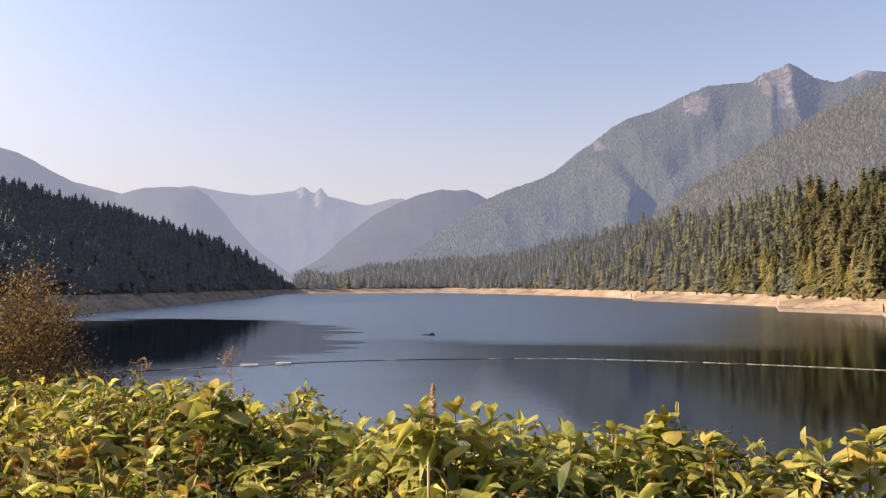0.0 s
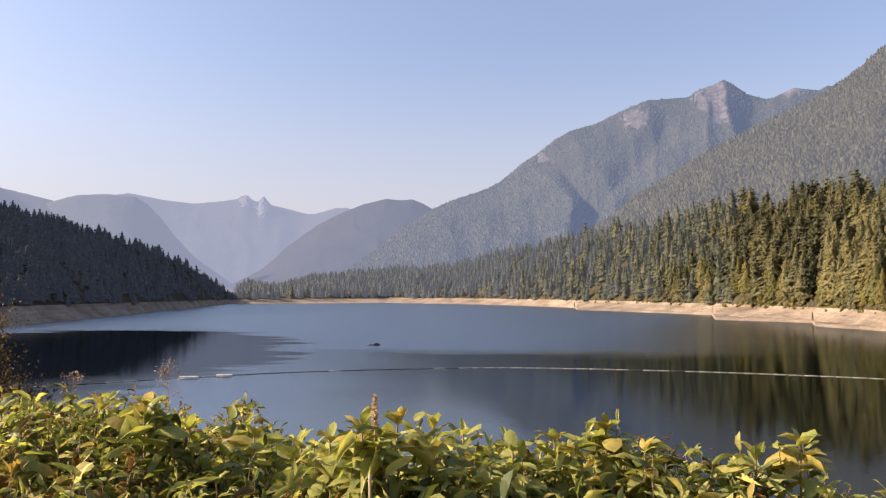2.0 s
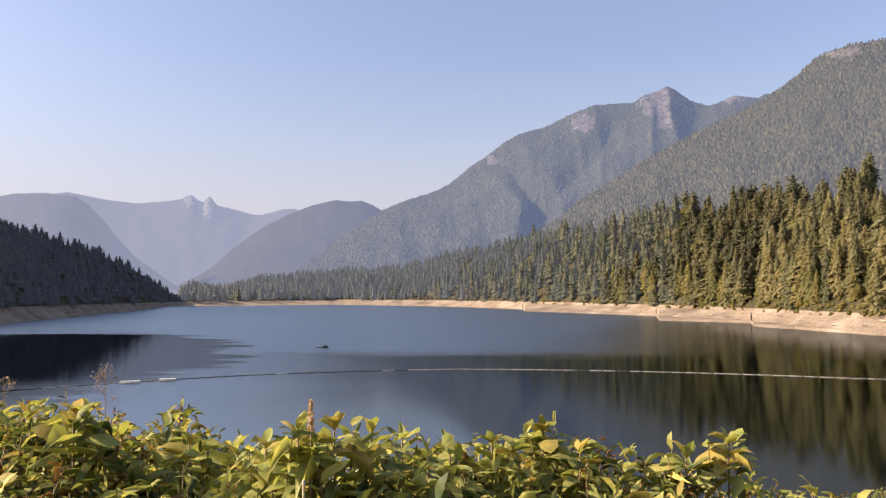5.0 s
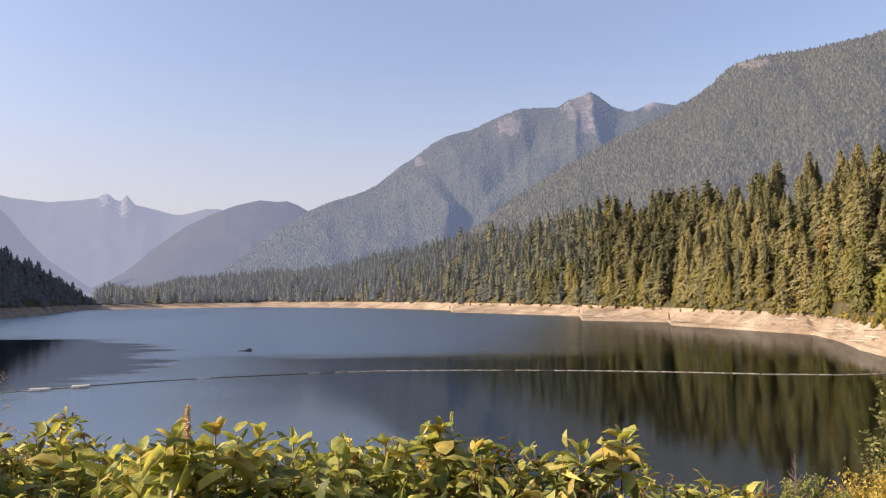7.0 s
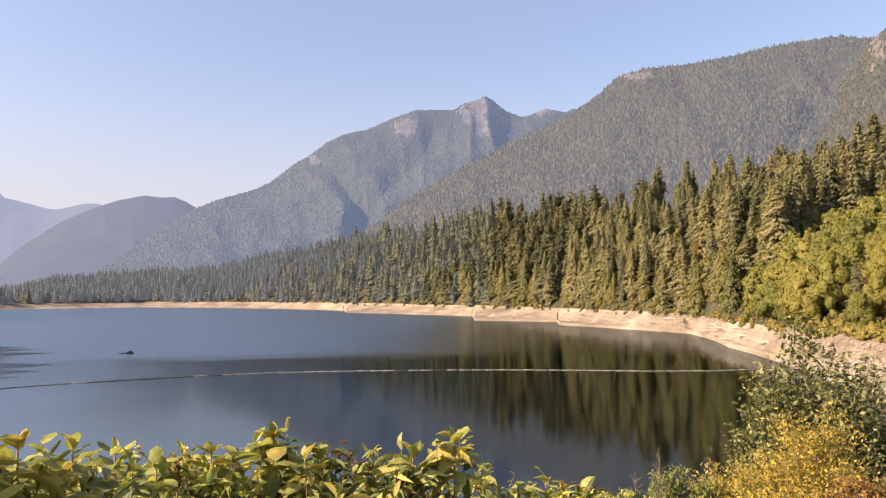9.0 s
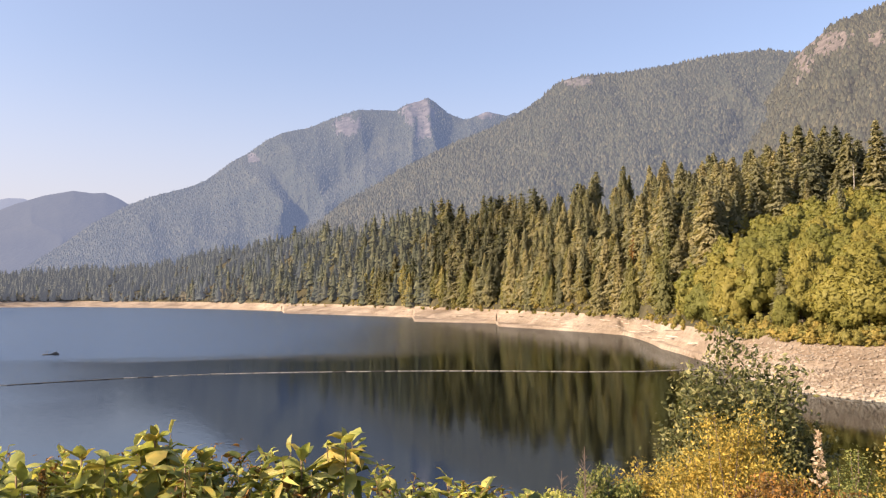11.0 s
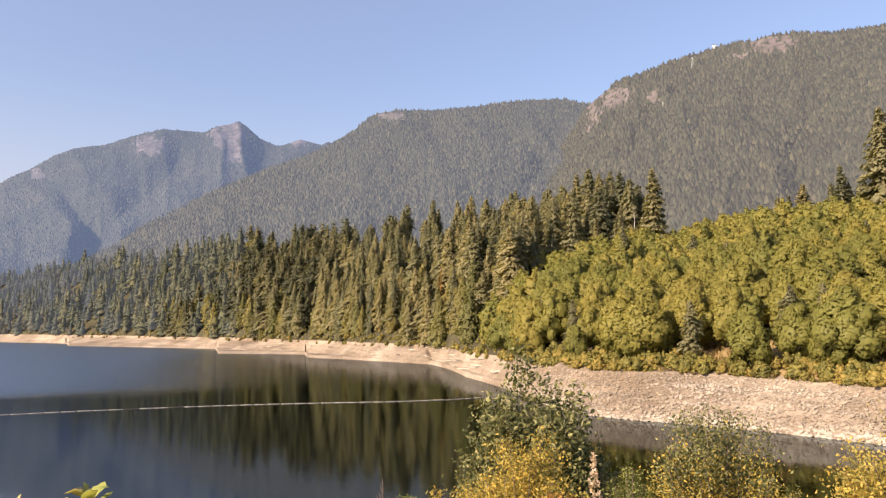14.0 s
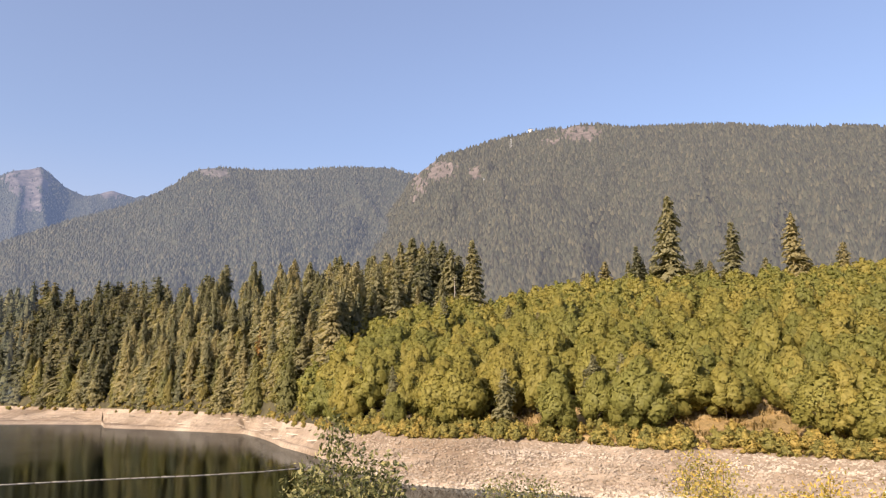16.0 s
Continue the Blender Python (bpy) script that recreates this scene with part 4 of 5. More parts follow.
def whorls(rng, foot, tip, leaves, size):
    """A leafy tip: stars of spreading leaves, one above the other, the topmost half closed."""
    foot, tip = Vector(foot), Vector(tip)
    down = (foot - tip).normalized()
    out, turn, level = [], rng.uniform(0, 6.3), 0
    while len(out) < leaves:
        n = 4 if level == 0 else 5
        for k in range(n):
            lift = (1.05, 0.5, 0.2, 0.0, -0.15)[min(level, 4)] + rng.normal(0, 0.18)
            s = size * (0.6, 0.9, 1.0, 1.05, 1.05)[min(level, 4)] * rng.uniform(0.8, 1.15)
            out.append(leaf_pose(tip + down * (0.028 * level + rng.uniform(0, 0.012)), turn + math.tau * k / n + rng.normal(0, 0.2), lift, s, rng.normal(0, 0.3), 1.45))
        turn += 0.6
        level += 1
    return out, [tuple(foot.lerp(tip, u)) for u in (0, 0.35, 0.7, 1)]


def hedge_top(x):
    """Height of the hedge's top along it."""
    return np.interp(x, [-2.6, -1.2, -0.6, -0.3, 0.4, 0.75, 1.0, 1.5, 1.9], [13.72, 13.74, 13.70, 13.635, 13.615, 13.595, 13.535, 13.44, 13.25])


rng = np.random.default_rng(8)
SHRUB_MATS = [M_LEAF, M_LEAF_GREEN, M_LEAF_YELLOW, M_LEAF_RUST]
def ragged(rng, count):
    """Leaf shapes whose edges and tips curl unevenly."""
    bent = LEAF_V[None] + rng.normal(0, 1, (count, len(LEAF_V), 3)) * [0.03, 0.035, 0.035]
    bent[:, 0] = LEAF_V[0]
    bent[:, 5:, 2] += rng.normal(0, 0.1, (count, 1))
    bent[:, 4, 2] -= np.abs(rng.normal(0, 0.12, count))
    return bent


lone = [mesh_of("leaf", q, LEAF_F, m, smooth=True) for m in (M_LEAF, M_LEAF_GREEN, M_LEAF, M_LEAF, M_LEAF_YELLOW) for q in ragged(rng, 3)]
# leafy sprigs that stand over the hedge: x, y, height of tip, leaves, leaf length
SPRIGS = [(-0.02, 1.42, 13.745, 15, 0.085), (0.52, 1.73, 13.70, 17, 0.085), (0.945, 1.64, 13.695, 19, 0.085), (0.83, 1.62, 13.665, 14, 0.08),
          (-0.52, 1.66, 13.765, 13, 0.1), (0.27, 1.58, 13.66, 13, 0.075), (0.09, 1.5, 13.70, 13, 0.08), (0.62, 1.7, 13.665, 12, 0.085),
          (-0.1, 1.55, 13.69, 12, 0.08), (0.4, 1.66, 13.66, 11, 0.075), (-0.95, 1.8, 13.75, 12, 0.085), (-1.2, 1.9, 13.75, 12, 0.085),
          (0.05, 1.2, 13.66, 13, 0.095), (-0.25, 1.1, 13.64, 14, 0.095), (-0.6, 1.15, 13.66, 13, 0.095),
          (-0.042, 1.42, 13.776, 14, 0.08),
          (0.025, 1.48, 13.771, 14, 0.08), (0.105, 1.6, 13.74, 14, 0.08), (0.179, 1.7, 13.705, 14, 0.08), (-0.108, 1.5, 13.734, 14, 0.08), (-0.178, 1.62, 13.705, 14, 0.08), (0.368, 1.6, 13.712, 14, 0.08), (0.518, 1.72, 13.717, 14, 0.08), (0.569, 1.6, 13.684, 14, 0.08), (-0.3, 1.75, 13.702, 14, 0.08), (-0.533, 1.7, 13.78, 14, 0.075), (-0.686, 1.85, 13.743, 14, 0.075), (-0.46, 1.8, 13.707, 14, 0.075), (0.259, 1.5, 13.713, 14, 0.08), (-0.838, 1.7, 13.764, 14, 0.075), (-0.821, 1.9, 13.736, 14, 0.075)]
shrub_count = 12
for s in range(shrub_count):
    x0, x1 = -2.6 + 4.4 * s / shrub_count, -2.6 + 4.4 * (s + 1) / shrub_count
    cx = (x0 + x1) / 2
    root = tagged(new("hedge_shrub"), "leafy shrub with yellowing green leaves in the hedge" if cx < 0.7 else "sparser green leafy shrub at the hedge's end",
                  "shrub", "shrubs of the hedge")
    root.location = (cx, 1.7, 12.4)
    inv = Matrix.Translation((-cx, -1.7, -12.4))
    lv, kinds, stems = [], [], []
    for _ in range(430 if cx < -0.3 else 320 if cx < 0.6 else 190):
        x = rng.uniform(x0 - 0.05, x1 + 0.05)
        deep = 2.35 if x < -0.3 else 2.05
        y = rng.uniform(0.95, deep)
        top = hedge_top(x) - abs(rng.normal(0, 0.075)) - 0.05 * max(0, y - 1.9)
        if rng.random() < 0.1:
            top += 0.035
        ps, line = shoot(rng, (x + rng.normal(0, 0.2), y + rng.normal(0, 0.2), 12.7), (x, y, top), int(rng.integers(14, 22)), (0.03 + 0.05 * rng.random() ** 2) * (1.4 if y < 1.2 else 1) if x < -0.25 else (0.04 + 0.048 * rng.random() ** 1.5) * (1.2 if y < 1.2 else 1))
        turned = 0.5 + 0.9 * value(x * 2.2, y * 2.2, 3.0) + (0.15 if x < -0.4 else -0.08)
        kind = 2 if turned + rng.normal(0, 0.15) > 0.85 else 3 if rng.random() < 0.05 else 1 if turned + rng.normal(0, 0.2) < 0.32 else 0
        for m in ps:
            lv.append(np.array(inv @ m))
            kinds.append(kind if rng.random() < 0.85 else int(rng.choice(4, p=[0.42, 0.27, 0.18, 0.13])))
        if rng.random() < 0.12:
            for _ in range(14):
                q = Vector(line[-1]) + Vector(rng.normal(0, 1, 3) * [0.012, 0.012, 0.018])
                lv.append(np.array(inv @ leaf_pose(q, rng.uniform(0, 6.3), rng.normal(0.5, 0.6), rng.uniform(0.008, 0.02), 0.0)))
                kinds.append(3)
        stems.append(tube([inv @ Vector(p) for p in line], [0.004, 0.003, 0.002, 0.001], 4))
    # the older leaves lower down, which close the hedge
    for _ in range(800):
        x, y = rng.uniform(x0, x1), rng.uniform(0.95, 2.3 if cx < -0.3 else 2.0)
        z = hedge_top(x) - rng.uniform(0.1, 0.4)
        lv.append(np.array(inv @ leaf_pose(Vector((x, y, z)), rng.uniform(0, 6.3), rng.normal(0.1, 0.5), rng.uniform(0.05, 0.09), rng.normal(0, 0.7))))
        kinds.append(int(rng.choice(4, p=[0.56, 0.26, 0.1, 0.08])))
    sprig_leaves = []
    for x, y, top, count, size in SPRIGS:
        if not x0 <= x < x1:
            continue
        ps, line = whorls(rng, (x + 0.03, y + 0.04, 12.4), (x, y, top - 0.3 * size), count, size * 0.95)
        stems.append(tube([inv @ Vector(p) for p in line], [0.006, 0.005, 0.004, 0.002], 5))
        sprig_leaves += ps
        for _ in range(2):
            w, low = rng.uniform(0, 6.3), rng.uniform(0.02, 0.05)
            ps, line = shoot(rng, (x + 0.03, y + 0.04, 12.9), (x + 0.045 * math.cos(w), y + 0.045 * math.sin(w), top - low), 9, size * 0.7, 0.12)
            lv += [np.array(inv @ m) for m in ps]
            kinds += [0 if rng.random() < 0.7 else 1 for m in ps]
            stems.append(tube([inv @ Vector(p) for p in line], [0.004, 0.003, 0.002, 0.001], 4))
    a = np.array(lv)
    v = np.einsum("nij,nkj->nki", a[:, :3, :3], ragged(rng, len(a))) + a[:, None, :3, 3]
    f = (LEAF_F[None] + (np.arange(len(a)) * len(LEAF_V))[:, None, None]).reshape(-1, 3)
    tagged(part("foliage", mesh_of("foliage", v.reshape(-1, 3), f, SHRUB_MATS, smooth=True, index=np.repeat(kinds, len(LEAF_F))), root), kind="stuff")
    tagged(part("branchwork", mesh_of("branchwork", *joined(stems), M_STEM, smooth=True), root, "thin brown stems"), kind="stuff")
    for m in sprig_leaves:
        part("leaf", lone[int(rng.integers(len(lone)))], root, "", inv @ m)


# ---- plumes, weeds and twigs ----
def seed_plume(x, y, z0, z1, long, thick, mat, label, name="flower_plume", n=260, grain=0.07):
    """A dry flower head on a stalk."""
    rg = np.random.default_rng(int(abs(x * 977 + y * 131)) + 3)
    root = tagged(new(name), label, "plant")
    root.location = (x, y, z0)
    h = z1 - z0
    part("stalk", mesh_of("stalk", *tube([(0, 0, 0), (0.01, 0, h * 0.5), (0, 0, h)], [0.0025, 0.002, 0.0015], 5), M_STEM, smooth=True), root)
    u = rg.random(n)
    w = rg.uniform(0, 6.3, n)
    rad = thick * (1 - u) ** 0.6 * np.sqrt(rg.random(n))
    p = np.stack([rad * np.cos(w), rad * np.sin(w), h - long + u * long], -1)
    d = rg.normal(size=(n, 3)) * [1, 1, 0.6] + [0, 0, 0.6]
    d /= np.linalg.norm(d, axis=1)[:, None]
    e = np.cross(d, rg.normal(size=(n, 3)))
    e /= np.linalg.norm(e, axis=1)[:, None]
    s = long * grain
    v = np.stack([p - e * s * 0.6, p + e * s * 0.6, p + d * s * 1.6], 1).reshape(-1, 3)
    part("flower_head", mesh_of("flower_head", v, np.arange(n * 3).reshape(-1, 3), mat), root, "dry brown flower head")


seed_plume(-0.018, 1.40, 12.45, 13.81, 0.062, 0.0062, M_PLUME_PALE, "brown dried flower plume rising from the hedge")
seed_plume(0.30, 1.56, 12.45, 13.675, 0.05, 0.014, M_LEAF_RUST, "dark rusty withered flower head in the hedge")
p_ = at(55.5, np.array(8.0))
seed_plume(float(p_[0]), float(p_[1]), 11.2, 12.8, 0.5, 0.075, M_PLUME_PALE, "tall pinkish dry plume among the shrubs", n=170, grain=0.05)


stalk = tagged(new("dry_stalk"), "pale straw-coloured cut stalk standing in the hedge", "plant")
stalk.location = (-0.022, 1.22, 12.45)
part("stem", mesh_of("stem", *tube([(0.02, 0.02, 0), (0.012, 0.01, 0.5), (0.004, 0, 0.9), (0, 0, 1.255)], [0.003, 0.0028, 0.0026, 0.0024], 7), M_STRAW, smooth=True), stalk)
part("cut_end", mesh_of("cut_end", *tube([(0, 0, 1.252), (0, 0, 1.258)], [0.0027, 0.0022], 7), M_PALE_BARK, smooth=True), stalk, "pale cut end")


def weed(b, r, top, spread, seed):
    """A dry weed: branching stalks with little seed heads."""
    rg = np.random.default_rng(seed)
    z0 = ground_height(b, r)
    root = tagged(new("dry_weed"), "thin dry weed with fluffy seed heads behind the hedge", "plant", "dry weeds behind the hedge")
    root.location = (r * math.sin(radians(b)), r * math.cos(radians(b)), z0)
    h = top - z0
    stalks = [tube([(0, 0, 0), (0.01, 0.01, h * 0.5), (0, 0, h)], [0.004, 0.003, 0.002], 5)]
    heads = []
    for _ in range(16):
        u, w = rg.uniform(0.6, 1), rg.uniform(0, 6.3)
        q = spread * (1.15 - u) * 2
        e = Vector((q * math.cos(w), q * math.sin(w), h * u + q * 0.8))
        stalks.append(tube([(0, 0, h * u), tuple(e)], [0.0018, 0.001], 4))
        for _ in range(12):
            c = np.array(e) + rg.normal(0, 0.015, 3)
            heads.append((c + rg.normal(0, 0.006, (3, 3)), np.array([[0, 1, 2]])))
    part("stalk", mesh_of("stalk", *joined(stalks), M_STEM, smooth=True), root)
    tagged(part("seed_fluff", mesh_of("seed_fluff", *joined(heads), M_PLUME), root, "pale fluffy seed heads"), kind="stuff")


weed(-16.0, 5.0, 13.58, 0.1, 1)
weed(-22.2, 5.5, 13.45, 0.14, 2)
weed(-17.2, 4.6, 13.3, 0.12, 4)
weed(-13.6, 4.2, 13.2, 0.1, 5)
weed(-23.5, 5.0, 13.3, 0.16, 6)


def sapling(b, r, top, seed):
    """A bare young tree: a whip with short twigs."""
    rg = np.random.default_rng(seed)
    z0 = ground_height(b, r)
    root = tagged(new("bare_sapling"), "bare spindly sapling with short twigs", "sapling", "bare saplings on the slope")
    root.location = (r * math.sin(radians(b)), r * math.cos(radians(b)), z0)
    h = top - z0
    part("stem", mesh_of("stem", *tube([(0, 0, 0), (0.01, 0, h * 0.6), (0, 0, h)], [0.014, 0.009, 0.003], 6), M_BARK, smooth=True), root)
    twigs = []
    for k in range(26):
        u, w = rg.uniform(0.45, 0.9), rg.uniform(0, 6.3)
        q = 0.2 * (1.1 - u) + 0.03
        twigs.append(tube([(0, 0, h * u), (q * math.cos(w), q * math.sin(w), h * u + q * 0.9)], [0.004, 0.002], 4))
    tagged(part("branchwork", mesh_of("branchwork", *joined(twigs), M_BARK, smooth=True), root), kind="stuff")


sapling(39.6, 9.0, 12.3, 11)
sapling(37.8, 9.5, 11.9, 12)


# ---- shrubs and young trees on the slope below ----
def slope_shrub(name, label, b, r, top, width, leaves, leaf, mats, seed, category="shrub", group="", slim=1.0, share=0.62):
    """A bush: many stems and loose leaf sprays, in one or two leaf colours, parted by height."""
    rg = np.random.default_rng(seed)
    z0 = ground_height(b, r) - 0.1
    h = top - z0
    root = tagged(new(name), label, category, group)
    root.location = (r * math.sin(radians(b)), r * math.cos(radians(b)), z0)
    stems, tips = [], []
    for _ in range(46):
        w, q = rg.uniform(0, 6.3), width * 0.5 * math.sqrt(rg.random()) * slim
        lean = q / (0.5 * width)
        hh = h * (1 - 0.42 * lean ** 2) * rg.uniform(0.72, 1.0)
        e = (q * math.cos(w), q * math.sin(w), hh)
        mid = (e[0] * 0.45 + rg.normal(0, 0.04) * width, e[1] * 0.45 + rg.normal(0, 0.04) * width, hh * 0.55)
        stems.append(tube([(rg.normal(0, 0.05), rg.normal(0, 0.05), 0), mid, e], [0.035, 0.02, 0.006], 5))
        tips.append((mid, e))
    k = rg.integers(0, len(tips), leaves)
    t = np.array(tips)[k]
    u = rg.random((leaves, 1)) ** 0.6
    p = t[:, 0] * (1 - u) + t[:, 1] * u
    p = p + rg.normal(size=(leaves, 3)) * [0.085 * width, 0.085 * width, 0.04 * h] * (1.1 - 0.55 * u)
    p[:, 2] = np.maximum(p[:, 2], 0.1)
    d = rg.normal(size=(leaves, 3)) + [0, 0, -0.3]
    d /= np.linalg.norm(d, axis=1)[:, None]
    c = np.cross(d, rg.normal(size=(leaves, 3)))
    c /= np.linalg.norm(c, axis=1)[:, None]
    n = np.cross(d, c)
    s = leaf * rg.uniform(0.6, 1.3, (leaves, 1))
    v = np.stack([p - d * s, p + c * s * 0.5 + n * s * 0.15, p + d * s, p - c * s * 0.5 + n * s * 0.15], 1).reshape(-1, 3)
    q = np.arange(leaves)[:, None] * 4
    f = np.stack([q + [0, 2, 1], q + [0, 3, 2]], 1).reshape(-1, 3)
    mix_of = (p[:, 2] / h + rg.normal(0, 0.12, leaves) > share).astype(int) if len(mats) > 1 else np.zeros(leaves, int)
    tagged(part("branchwork", mesh_of("branchwork", *joined(stems), M_BARK, smooth=True), root), kind="stuff")
    part("foliage", mesh_of("foliage", v, f, mats, index=np.repeat(mix_of, 2)), root)


slope_shrub("young_tree", "young broadleaf tree with sparse dark green leaves", 49.3, 26, 13.35, 6.2, 22000, 0.1, [M_LEAF_DEEP], 31, "tree", slim=0.8)
slope_shrub("golden_shrub", "golden-yellow autumn shrub on the slope", 48.4, 18, 12.0, 3.6, 28000, 0.038, [M_LEAF_GOLD], 32, group="autumn shrubs on the slope")
slope_shrub("golden_shrub", "golden-yellow shrub with dark leaves at its top", 62.6, 16.5, 13.15, 3.1, 26000, 0.037, [M_LEAF_GOLD, M_LEAF_DEEP], 33, group="autumn shrubs on the slope")
slope_shrub("golden_shrub", "yellowish autumn shrub above the stone bank", 76.5, 15, 13.45, 3.6, 30000, 0.037, [M_LEAF_GOLD, M_LEAF_YELLOW], 34, group="autumn shrubs on the slope")
slope_shrub("golden_shrub", "wide ochre autumn shrub above the stone bank", 82.5, 14, 13.25, 3.6, 28000, 0.037, [M_LEAF_GOLD], 36, group="autumn shrubs on the slope")
# lower leaves painted as if shaded, upper ones in the bush's own brown
slope_shrub("rusty_shrub", "tall bush with rusty orange leaves", -30.3, 19, 14.95, 5.2, 46000, 0.04, [M_BUSH_SHADE, M_BUSH_RUST], 35, share=0.72)
for k, (b, r, top, w, m) in enumerate(((40.5, 12, 11.5, 1.4, M_LEAF_GREEN), (43.6, 13, 11.35, 2.0, M_LEAF_GOLD), (46, 12, 11.1, 2.2, M_LEAF_GOLD), (50.5, 11, 11.4, 2.0, M_LEAF_RUST),
                                       (54, 11.5, 11.6, 2.2, M_LEAF_RUST), (57.5, 11, 11.6, 2.2, M_LEAF_GOLD), (56.5, 17, 11.0, 2.0, M_LEAF_GREEN), (65.5, 10.5, 11.8, 2.3, M_LEAF_GOLD),
                                       (70, 11, 11.7, 2.2, M_LEAF_GOLD), (80, 11, 12.0, 2.4, M_LEAF_GOLD), (37, 9, 11.6, 1.3, M_LEAF), (33.5, 7.5, 11.9, 1.2, M_LEAF_GREEN))):
    slope_shrub("low_shrub", {M_LEAF_GOLD: "low golden shrub on the slope", M_LEAF_RUST: "low orange-brown shrub on the slope"}.get(m, "low green shrub on the slope"),
                b, r, top + 0.15, w, 11000, 0.032, [m], 50 + k, group="low shrubs on the slope")

# ---- log boom and raft on the lake ----
def round_bar(long, radius, sides=8):
    v, f = tube([(-long / 2, 0, 0), (-long / 2 + radius * 0.3, 0, 0), (long / 2 - radius * 0.3, 0, 0), (long / 2, 0, 0)], [radius * 0.8, radius, radius, radius * 0.8], sides)
    n = len(v)
    v = np.concatenate([v, [(-long / 2, 0, 0)]])
    f = np.concatenate([f, [(k, n, (k + 1) % sides) for k in range(sides)]])
    return v, f


T_BOOM = table("-27,126 -20,128 -14,131.5 -7,136 1.6,140 9.4,143.5 18,144 30,145.5 37.6,147 42,151 45,157 47.6,168")
boom = tagged(new("log_boom"), "long line of pale floating logs across the lake", "log boom")
log_mesh = mesh_of("boom_log", *round_bar(2.3, 0.075), M_BOOM, smooth=True)
dark_mesh = mesh_of("boom_log", *round_bar(2.3, 0.075), M_LOG, smooth=True)
link_mesh = mesh_of("link", *round_bar(0.4, 0.04, 5), M_LOG, smooth=True)
pts = np.array([at(b, np.interp(b, *T_BOOM)) for b in np.arange(-27, 47.6, 0.05)])
run = np.concatenate([[0], np.cumsum(np.linalg.norm(np.diff(pts, axis=0), axis=1))])
rng = np.random.default_rng(14)
for k, d in enumerate(np.arange(1.3, run[-1] - 1.3, 2.5)):
    p = [np.interp(d, run, pts[:, i]) for i in range(2)]
    q = [np.interp(d + 0.5, run, pts[:, i]) for i in range(2)]
    turn = math.atan2(q[1] - p[1], q[0] - p[0])
    dark = rng.random() < (0.75 if d < 75 else 0.1)
    part("boom_log", dark_mesh if dark else log_mesh, boom, "", Matrix.Translation((p[0], p[1], 0.035 + rng.normal(0, 0.01))) @ Matrix.Rotation(turn + rng.normal(0, 0.01), 4, "Z"))
    e = [np.interp(d + 1.25, run, pts[:, i]) for i in range(2)]
    part("link", link_mesh, boom, "", Matrix.Translation((e[0], e[1], 0.04)) @ Matrix.Rotation(turn, 4, "Z"))


def box(sx, sy, sz, x=0, y=0, z=0, bevel=0.03):
    bm = bmesh.new()
    bmesh.ops.create_cube(bm, size=1, matrix=Matrix.Translation((x, y, z)) @ Matrix.Diagonal((sx, sy, sz, 1)))
    bmesh.ops.bevel(bm, geom=bm.edges[:], offset=bevel, segments=2, affect="EDGES")
    bmesh.ops.triangulate(bm, faces=bm.faces[:])
    bm.verts.index_update()
    v, f = [tuple(q.co) for q in bm.verts], [[c.index for c in q.verts] for q in bm.faces]
    bm.free()
    return np.array(v), np.array(f)


for b, w in ((-14.7, 3.0), (-12.2, 2.6)):
    p = at(b, np.interp(b, *T_BOOM) - 0.9)
    raft = tagged(new("float_platform"), "small pale floating platform at the log boom", "float", "platforms at the boom")
    raft.location = (float(p[0]), float(p[1]), 0.0)
    raft.rotation_euler.z = radians(8)
    part("deck", mesh_of("deck", *box(w, 1.1, 0.14, z=0.27), M_FLOAT), raft)
    for y in (-0.38, 0.38):
        v, f = round_bar(w, 0.19)
        part("pontoon", mesh_of("pontoon", v + [0, y, 0.06], f, M_FLOAT, smooth=True), raft)

p = at(-1.05, np.array(206.0))
raft = tagged(new("work_raft"), "small dark raft floating on open water", "raft")
raft.location = (float(p[0]), float(p[1]), 0)
v, f = box(1.9, 1.2, 0.5, x=0.7, z=0.15, bevel=0.12)
hull = part("hull", mesh_of("hull", v, f, M_DARK), raft)
part("cabin", mesh_of("cabin", *box(0.8, 0.8, 0.35, x=0.8, z=0.55, bevel=0.06), M_DARK), hull)
part("mooring_log", mesh_of("mooring_log", *[a + ([-1.2, 0.1, 0.08] if k == 0 else 0) for k, a in enumerate(round_bar(1.7, 0.16))], M_LOG, smooth=True), raft)
part("post", mesh_of("post", *tube([(-1.0, 0.1, 0.1), (-1.02, 0.1, 1.1)], [0.06, 0.05], 6), M_LOG, smooth=True), raft)

# ---- driftwood on the shore ----
rng = np.random.default_rng(17)
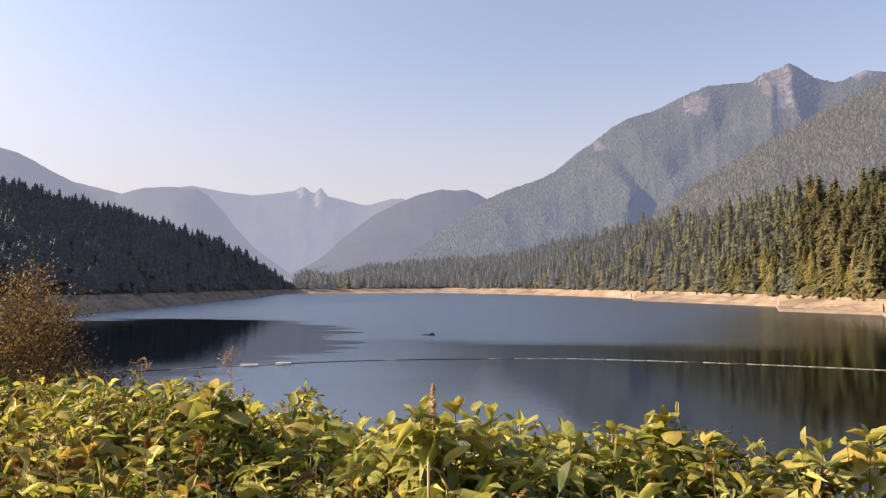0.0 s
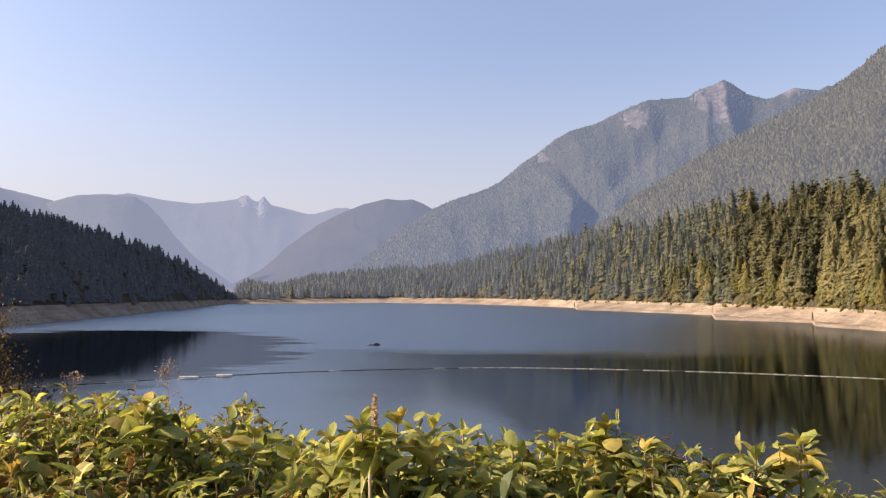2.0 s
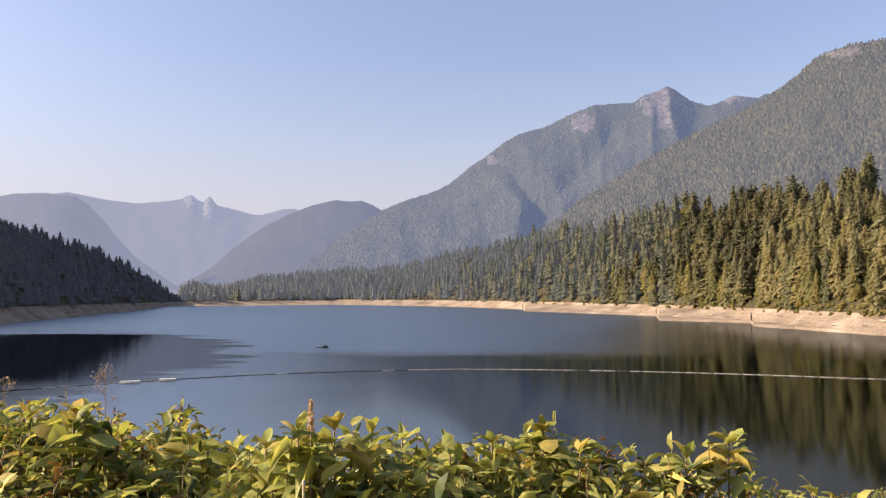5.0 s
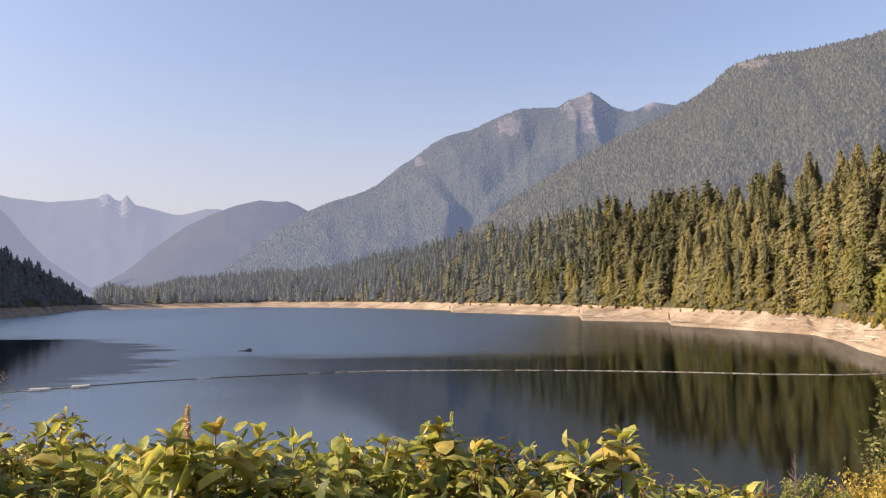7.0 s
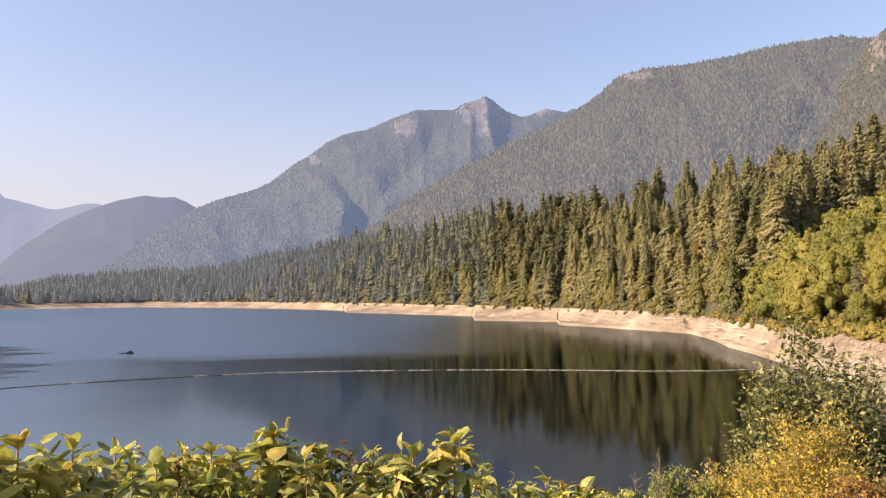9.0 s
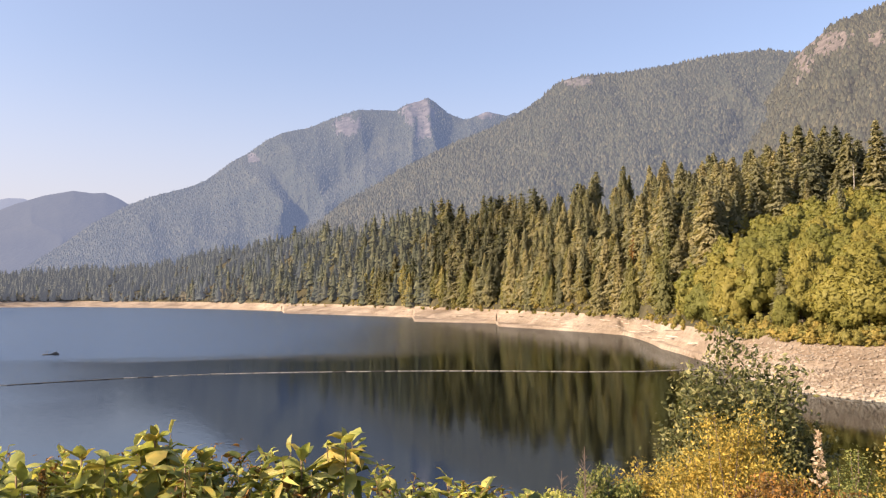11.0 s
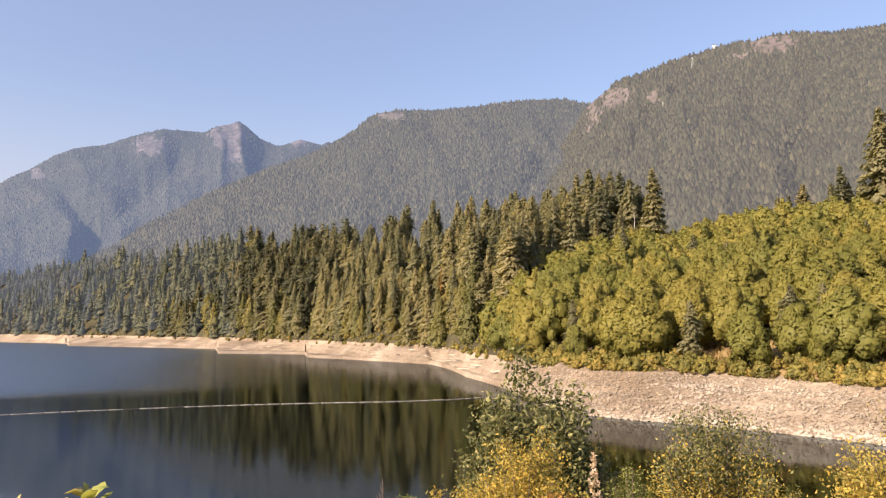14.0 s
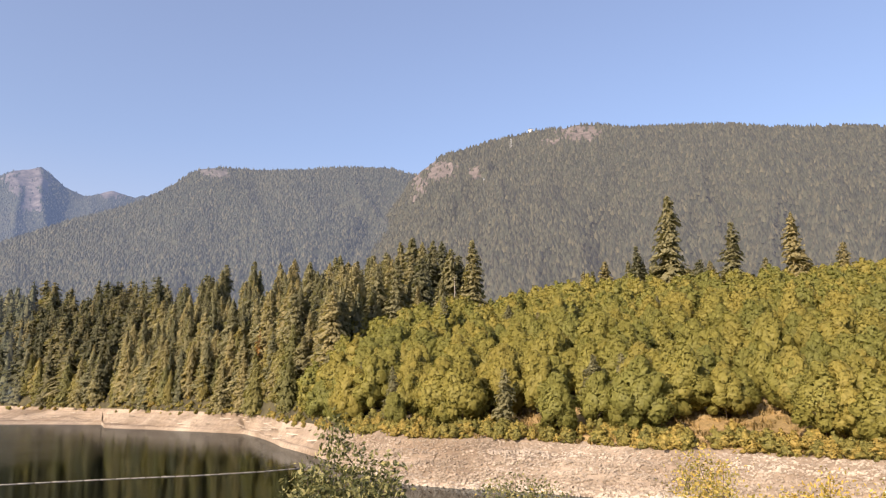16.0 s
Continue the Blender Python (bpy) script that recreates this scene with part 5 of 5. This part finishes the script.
for k in range(46):
    b = rng.uniform(22, 48) if k > 13 else rng.uniform(40.5, 44.5)
    near, w, bank, crest, hb, hc = land(b)
    u = rng.uniform(0.35, 0.95)
    r = w + (bank - w) * u
    long, rad = rng.uniform(3, 9), rng.uniform(0.12, 0.3)
    n = 6
    line = [(long * (q / n - 0.5), 0.12 * math.sin(q * 1.3 + k), 0.05 * math.sin(q * 2 + k)) for q in range(n + 1)]
    ob = tagged(new("driftwood_log", mesh_of("driftwood_log", *tube(line, [rad * (1 - 0.6 * q / n) for q in range(n + 1)], 7), M_DRIFT, smooth=True)),
                "bleached driftwood log stranded on the dry shore", "driftwood", "driftwood on the shore")
    tilt = rng.uniform(-0.1, 0.45) if k < 14 else rng.normal(0, 0.06)
    ob.matrix_basis = Matrix.LocRotScale((r * math.sin(radians(b)), r * math.cos(radians(b)), ground_height(b, r) + rad * 0.5 + abs(math.sin(tilt)) * long * 0.4), Euler((0, tilt, rng.uniform(-0.9, 0.9) - radians(b))), None)


# ---- pylons and lodge on the east mountain ----
def pylon(b, r, angle, tall):
    root = tagged(new("cable_pylon"), "pale steel cable pylon among the mountain's trees", "pylon", "pylons of the cableway")
    z = EYE + r * math.tan(radians(angle))
    root.location = (r * math.sin(radians(b)), r * math.cos(radians(b)), z - 14)
    h = tall + 14
    for x, y in ((-1, -1), (1, -1), (1, 1), (-1, 1)):
        part("leg", mesh_of("leg", *tube([(x * 3.2, y * 3.2, 0), (x * 0.9, y * 0.9, h)], [0.4, 0.3], 5), M_STEEL), root)
    part("crossarm", mesh_of("crossarm", *box(9, 1.0, 1.0, z=h, bevel=0.1), M_STEEL), root)
    for q in range(1, 5):
        zz = h * (0.35 + q * 0.14)
        wd = 2 * (3.2 - 2.3 * zz / h)
        part("brace", mesh_of("brace", *box(wd, 0.6, 0.6, y=-wd / 2, z=zz, bevel=0.05), M_STEEL), root)


pylon(58.65, 1800, 16.2, 24)
pylon(60.9, 2150, 19.5, 16)
root = tagged(new("summit_lodge"), "small pale building on the mountain's skyline", "building")
root.location = (2290 * math.sin(radians(62.5)), 2290 * math.cos(radians(62.5)), EYE + 2290 * math.tan(radians(20.4)))
root.rotation_euler.z = -radians(62.5)
part("wall", mesh_of("wall", *box(14, 9, 12, z=0, bevel=0.2), M_STEEL), root)
part("roof", mesh_of("roof", *box(16, 11, 1.5, z=6.7, bevel=0.3), M_DARK), root)

# ---- low bushes along the foot of the woods ----
rng = np.random.default_rng(23)
fringe = []
for b in np.arange(13, 92, 0.1):
    near, w, bank, crest, hb, hc = land(b)
    open_grass = min(abs(b - 65.2) / 1.2, abs(b - 75.0) / 1.2, abs(b - 62) / 0.5) < 1
    for _ in range(rng.poisson(0.9 if b < 46 else 0.2 if open_grass else 1.3)):
        fringe.append((b + rng.uniform(0, 0.1), bank + abs(rng.normal(0, 0.03 * bank)) - 0.08 * (bank - w), 0))
# undergrowth between the front trees
for b in np.arange(26, 60, 0.1):
    near, w, bank, crest, hb, hc = land(b)
    for _ in range(rng.poisson(2.2)):
        fringe.append((b + rng.uniform(0, 0.1), bank + (crest - bank) * rng.uniform(0, 0.4), 0))
fringe = np.array(fringe)
M_FRINGE = foliage("shore_bush_leaves", (0.19, 0.18, 0.052), (0.265, 0.228, 0.06), (0.36, 0.272, 0.074), 0.42)
woods("shore_bushes", "low yellowish bushes along the foot of the woods", fringe, BUSH, rng, 0.7, 3.4, (0.9, 1.6), M_FRINGE)

head = []
for b in np.arange(-9, 15, 0.05):
    near, w, bank, crest, hb, hc = land(b)
    for _ in range(rng.poisson(0.55 if b > -5 else 0.25)):
        head.append((b + rng.uniform(0, 0.05), bank + abs(rng.normal(0, 0.03 * bank)), 0))
# yellowing leaves, paled further by haze put in as emission
M_HEAD = foliage("hazed_shore_leaves", (0.08, 0.08, 0.05), (0.12, 0.108, 0.06), (0.17, 0.135, 0.075), 0.3, (0.036, 0.0375, 0.04))
woods("backdrop_woods", "pale yellowing trees at the head of the lake", np.array(head), LOW_ALDER, rng, 5, 13, (0.6, 0.95), M_HEAD)

# tufts of dry grass on the clearings
def grass_tuft(rg, blades=36):
    v = []
    for _ in range(blades):
        w, q, lean = rg.uniform(0, 6.3), 0.3 * math.sqrt(rg.random()), rg.uniform(0.05, 0.5)
        x, y = q * math.cos(w), q * math.sin(w)
        s = rg.uniform(0, 6.3)
        dx, dy = 0.035 * math.cos(s), 0.035 * math.sin(s)
        v += [(x - dx, y - dy, 0), (x + dx, y + dy, 0), (x + lean * math.cos(w), y + lean * math.sin(w), rg.uniform(0.6, 1.0) + 0.3)]
    return np.array(v), np.arange(blades * 3).reshape(-1, 3)


TUFT = [grass_tuft(rng) for _ in range(3)]
tufts = []
for b in np.arange(57, 92, 0.05):
    near, w, bank, crest, hb, hc = land(b)
    for _ in range(rng.poisson(1.3)):
        tufts.append((b + rng.uniform(0, 0.05), bank + rng.uniform(-1.5, 22), 0))
M_TUFT = foliage("dry_grass_tufts", (0.2, 0.15, 0.05), (0.3, 0.21, 0.08), (0.4, 0.27, 0.1), 0.3)
woods("dry_grass", "tufts of dry orange-brown grass above the stone bank", np.array(tufts), TUFT, rng, 0.5, 1.3, (0.9, 1.5), M_TUFT)

# ---- stones of the near bank ----
rng = np.random.default_rng(29)


def rough_stone(rg):
    bm = bmesh.new()
    bmesh.ops.create_icosphere(bm, subdivisions=1, radius=0.5)
    for q in bm.verts:
        q.co *= rg.uniform(0.7, 1.2)
        q.co.x *= 1.3
        q.co.z *= 0.75
    bm.verts.index_update()
    out = np.array([tuple(q.co) for q in bm.verts]), np.array([[c.index for c in q.verts] for q in bm.faces])
    bm.free()
    return out


STONES = [rough_stone(rng) for _ in range(6)]
places = []
while len(places) < 8000:
    b = rng.uniform(46.5, 92)
    near, w, bank, crest, hb, hc = land(b)
    u = rng.uniform(-0.05, 0.9)
    places.append((b, w + (bank - w) * u, rng.uniform(0.25, 0.72) * (1.15 - 0.45 * u)))
places = np.array(places)
places = places[np.argsort(np.abs(places[:, 0] - 60) + 30 * (places[:, 2] < 0.5))]
bank_root = tagged(new("stone_bank"), "bank of loose pale riprap stones by the water", "stone bank", kind="structure")
stone_meshes = [mesh_of("stone", v, f, M_STONE) for v, f in STONES]
for b, r, s in places[:300]:
    part("stone", stone_meshes[int(rng.integers(6))], bank_root, "", Matrix.LocRotScale((r * math.sin(radians(b)), r * math.cos(radians(b)), ground_height(b, r) + 0.1 * s),
         Euler((rng.normal(0, 0.4), rng.normal(0, 0.4), rng.uniform(0, 6.3))), (s, s, s)))
pieces = []
for k, (sv, sf) in enumerate(STONES):
    q = places[300:][k::6]
    z = np.array([ground_height(b, r) for b, r, s in q]) + 0.1 * q[:, 2]
    v, f, tint = scattered(sv, sf, np.column_stack([at(q[:, 0], q[:, 1])[:, :2], z, q[:, 2], q[:, 2]]), rng)
    pieces.append((v, f))
tagged(part("stones", mesh_of("stones", *joined(pieces), M_STONE), bank_root), kind="stuff")
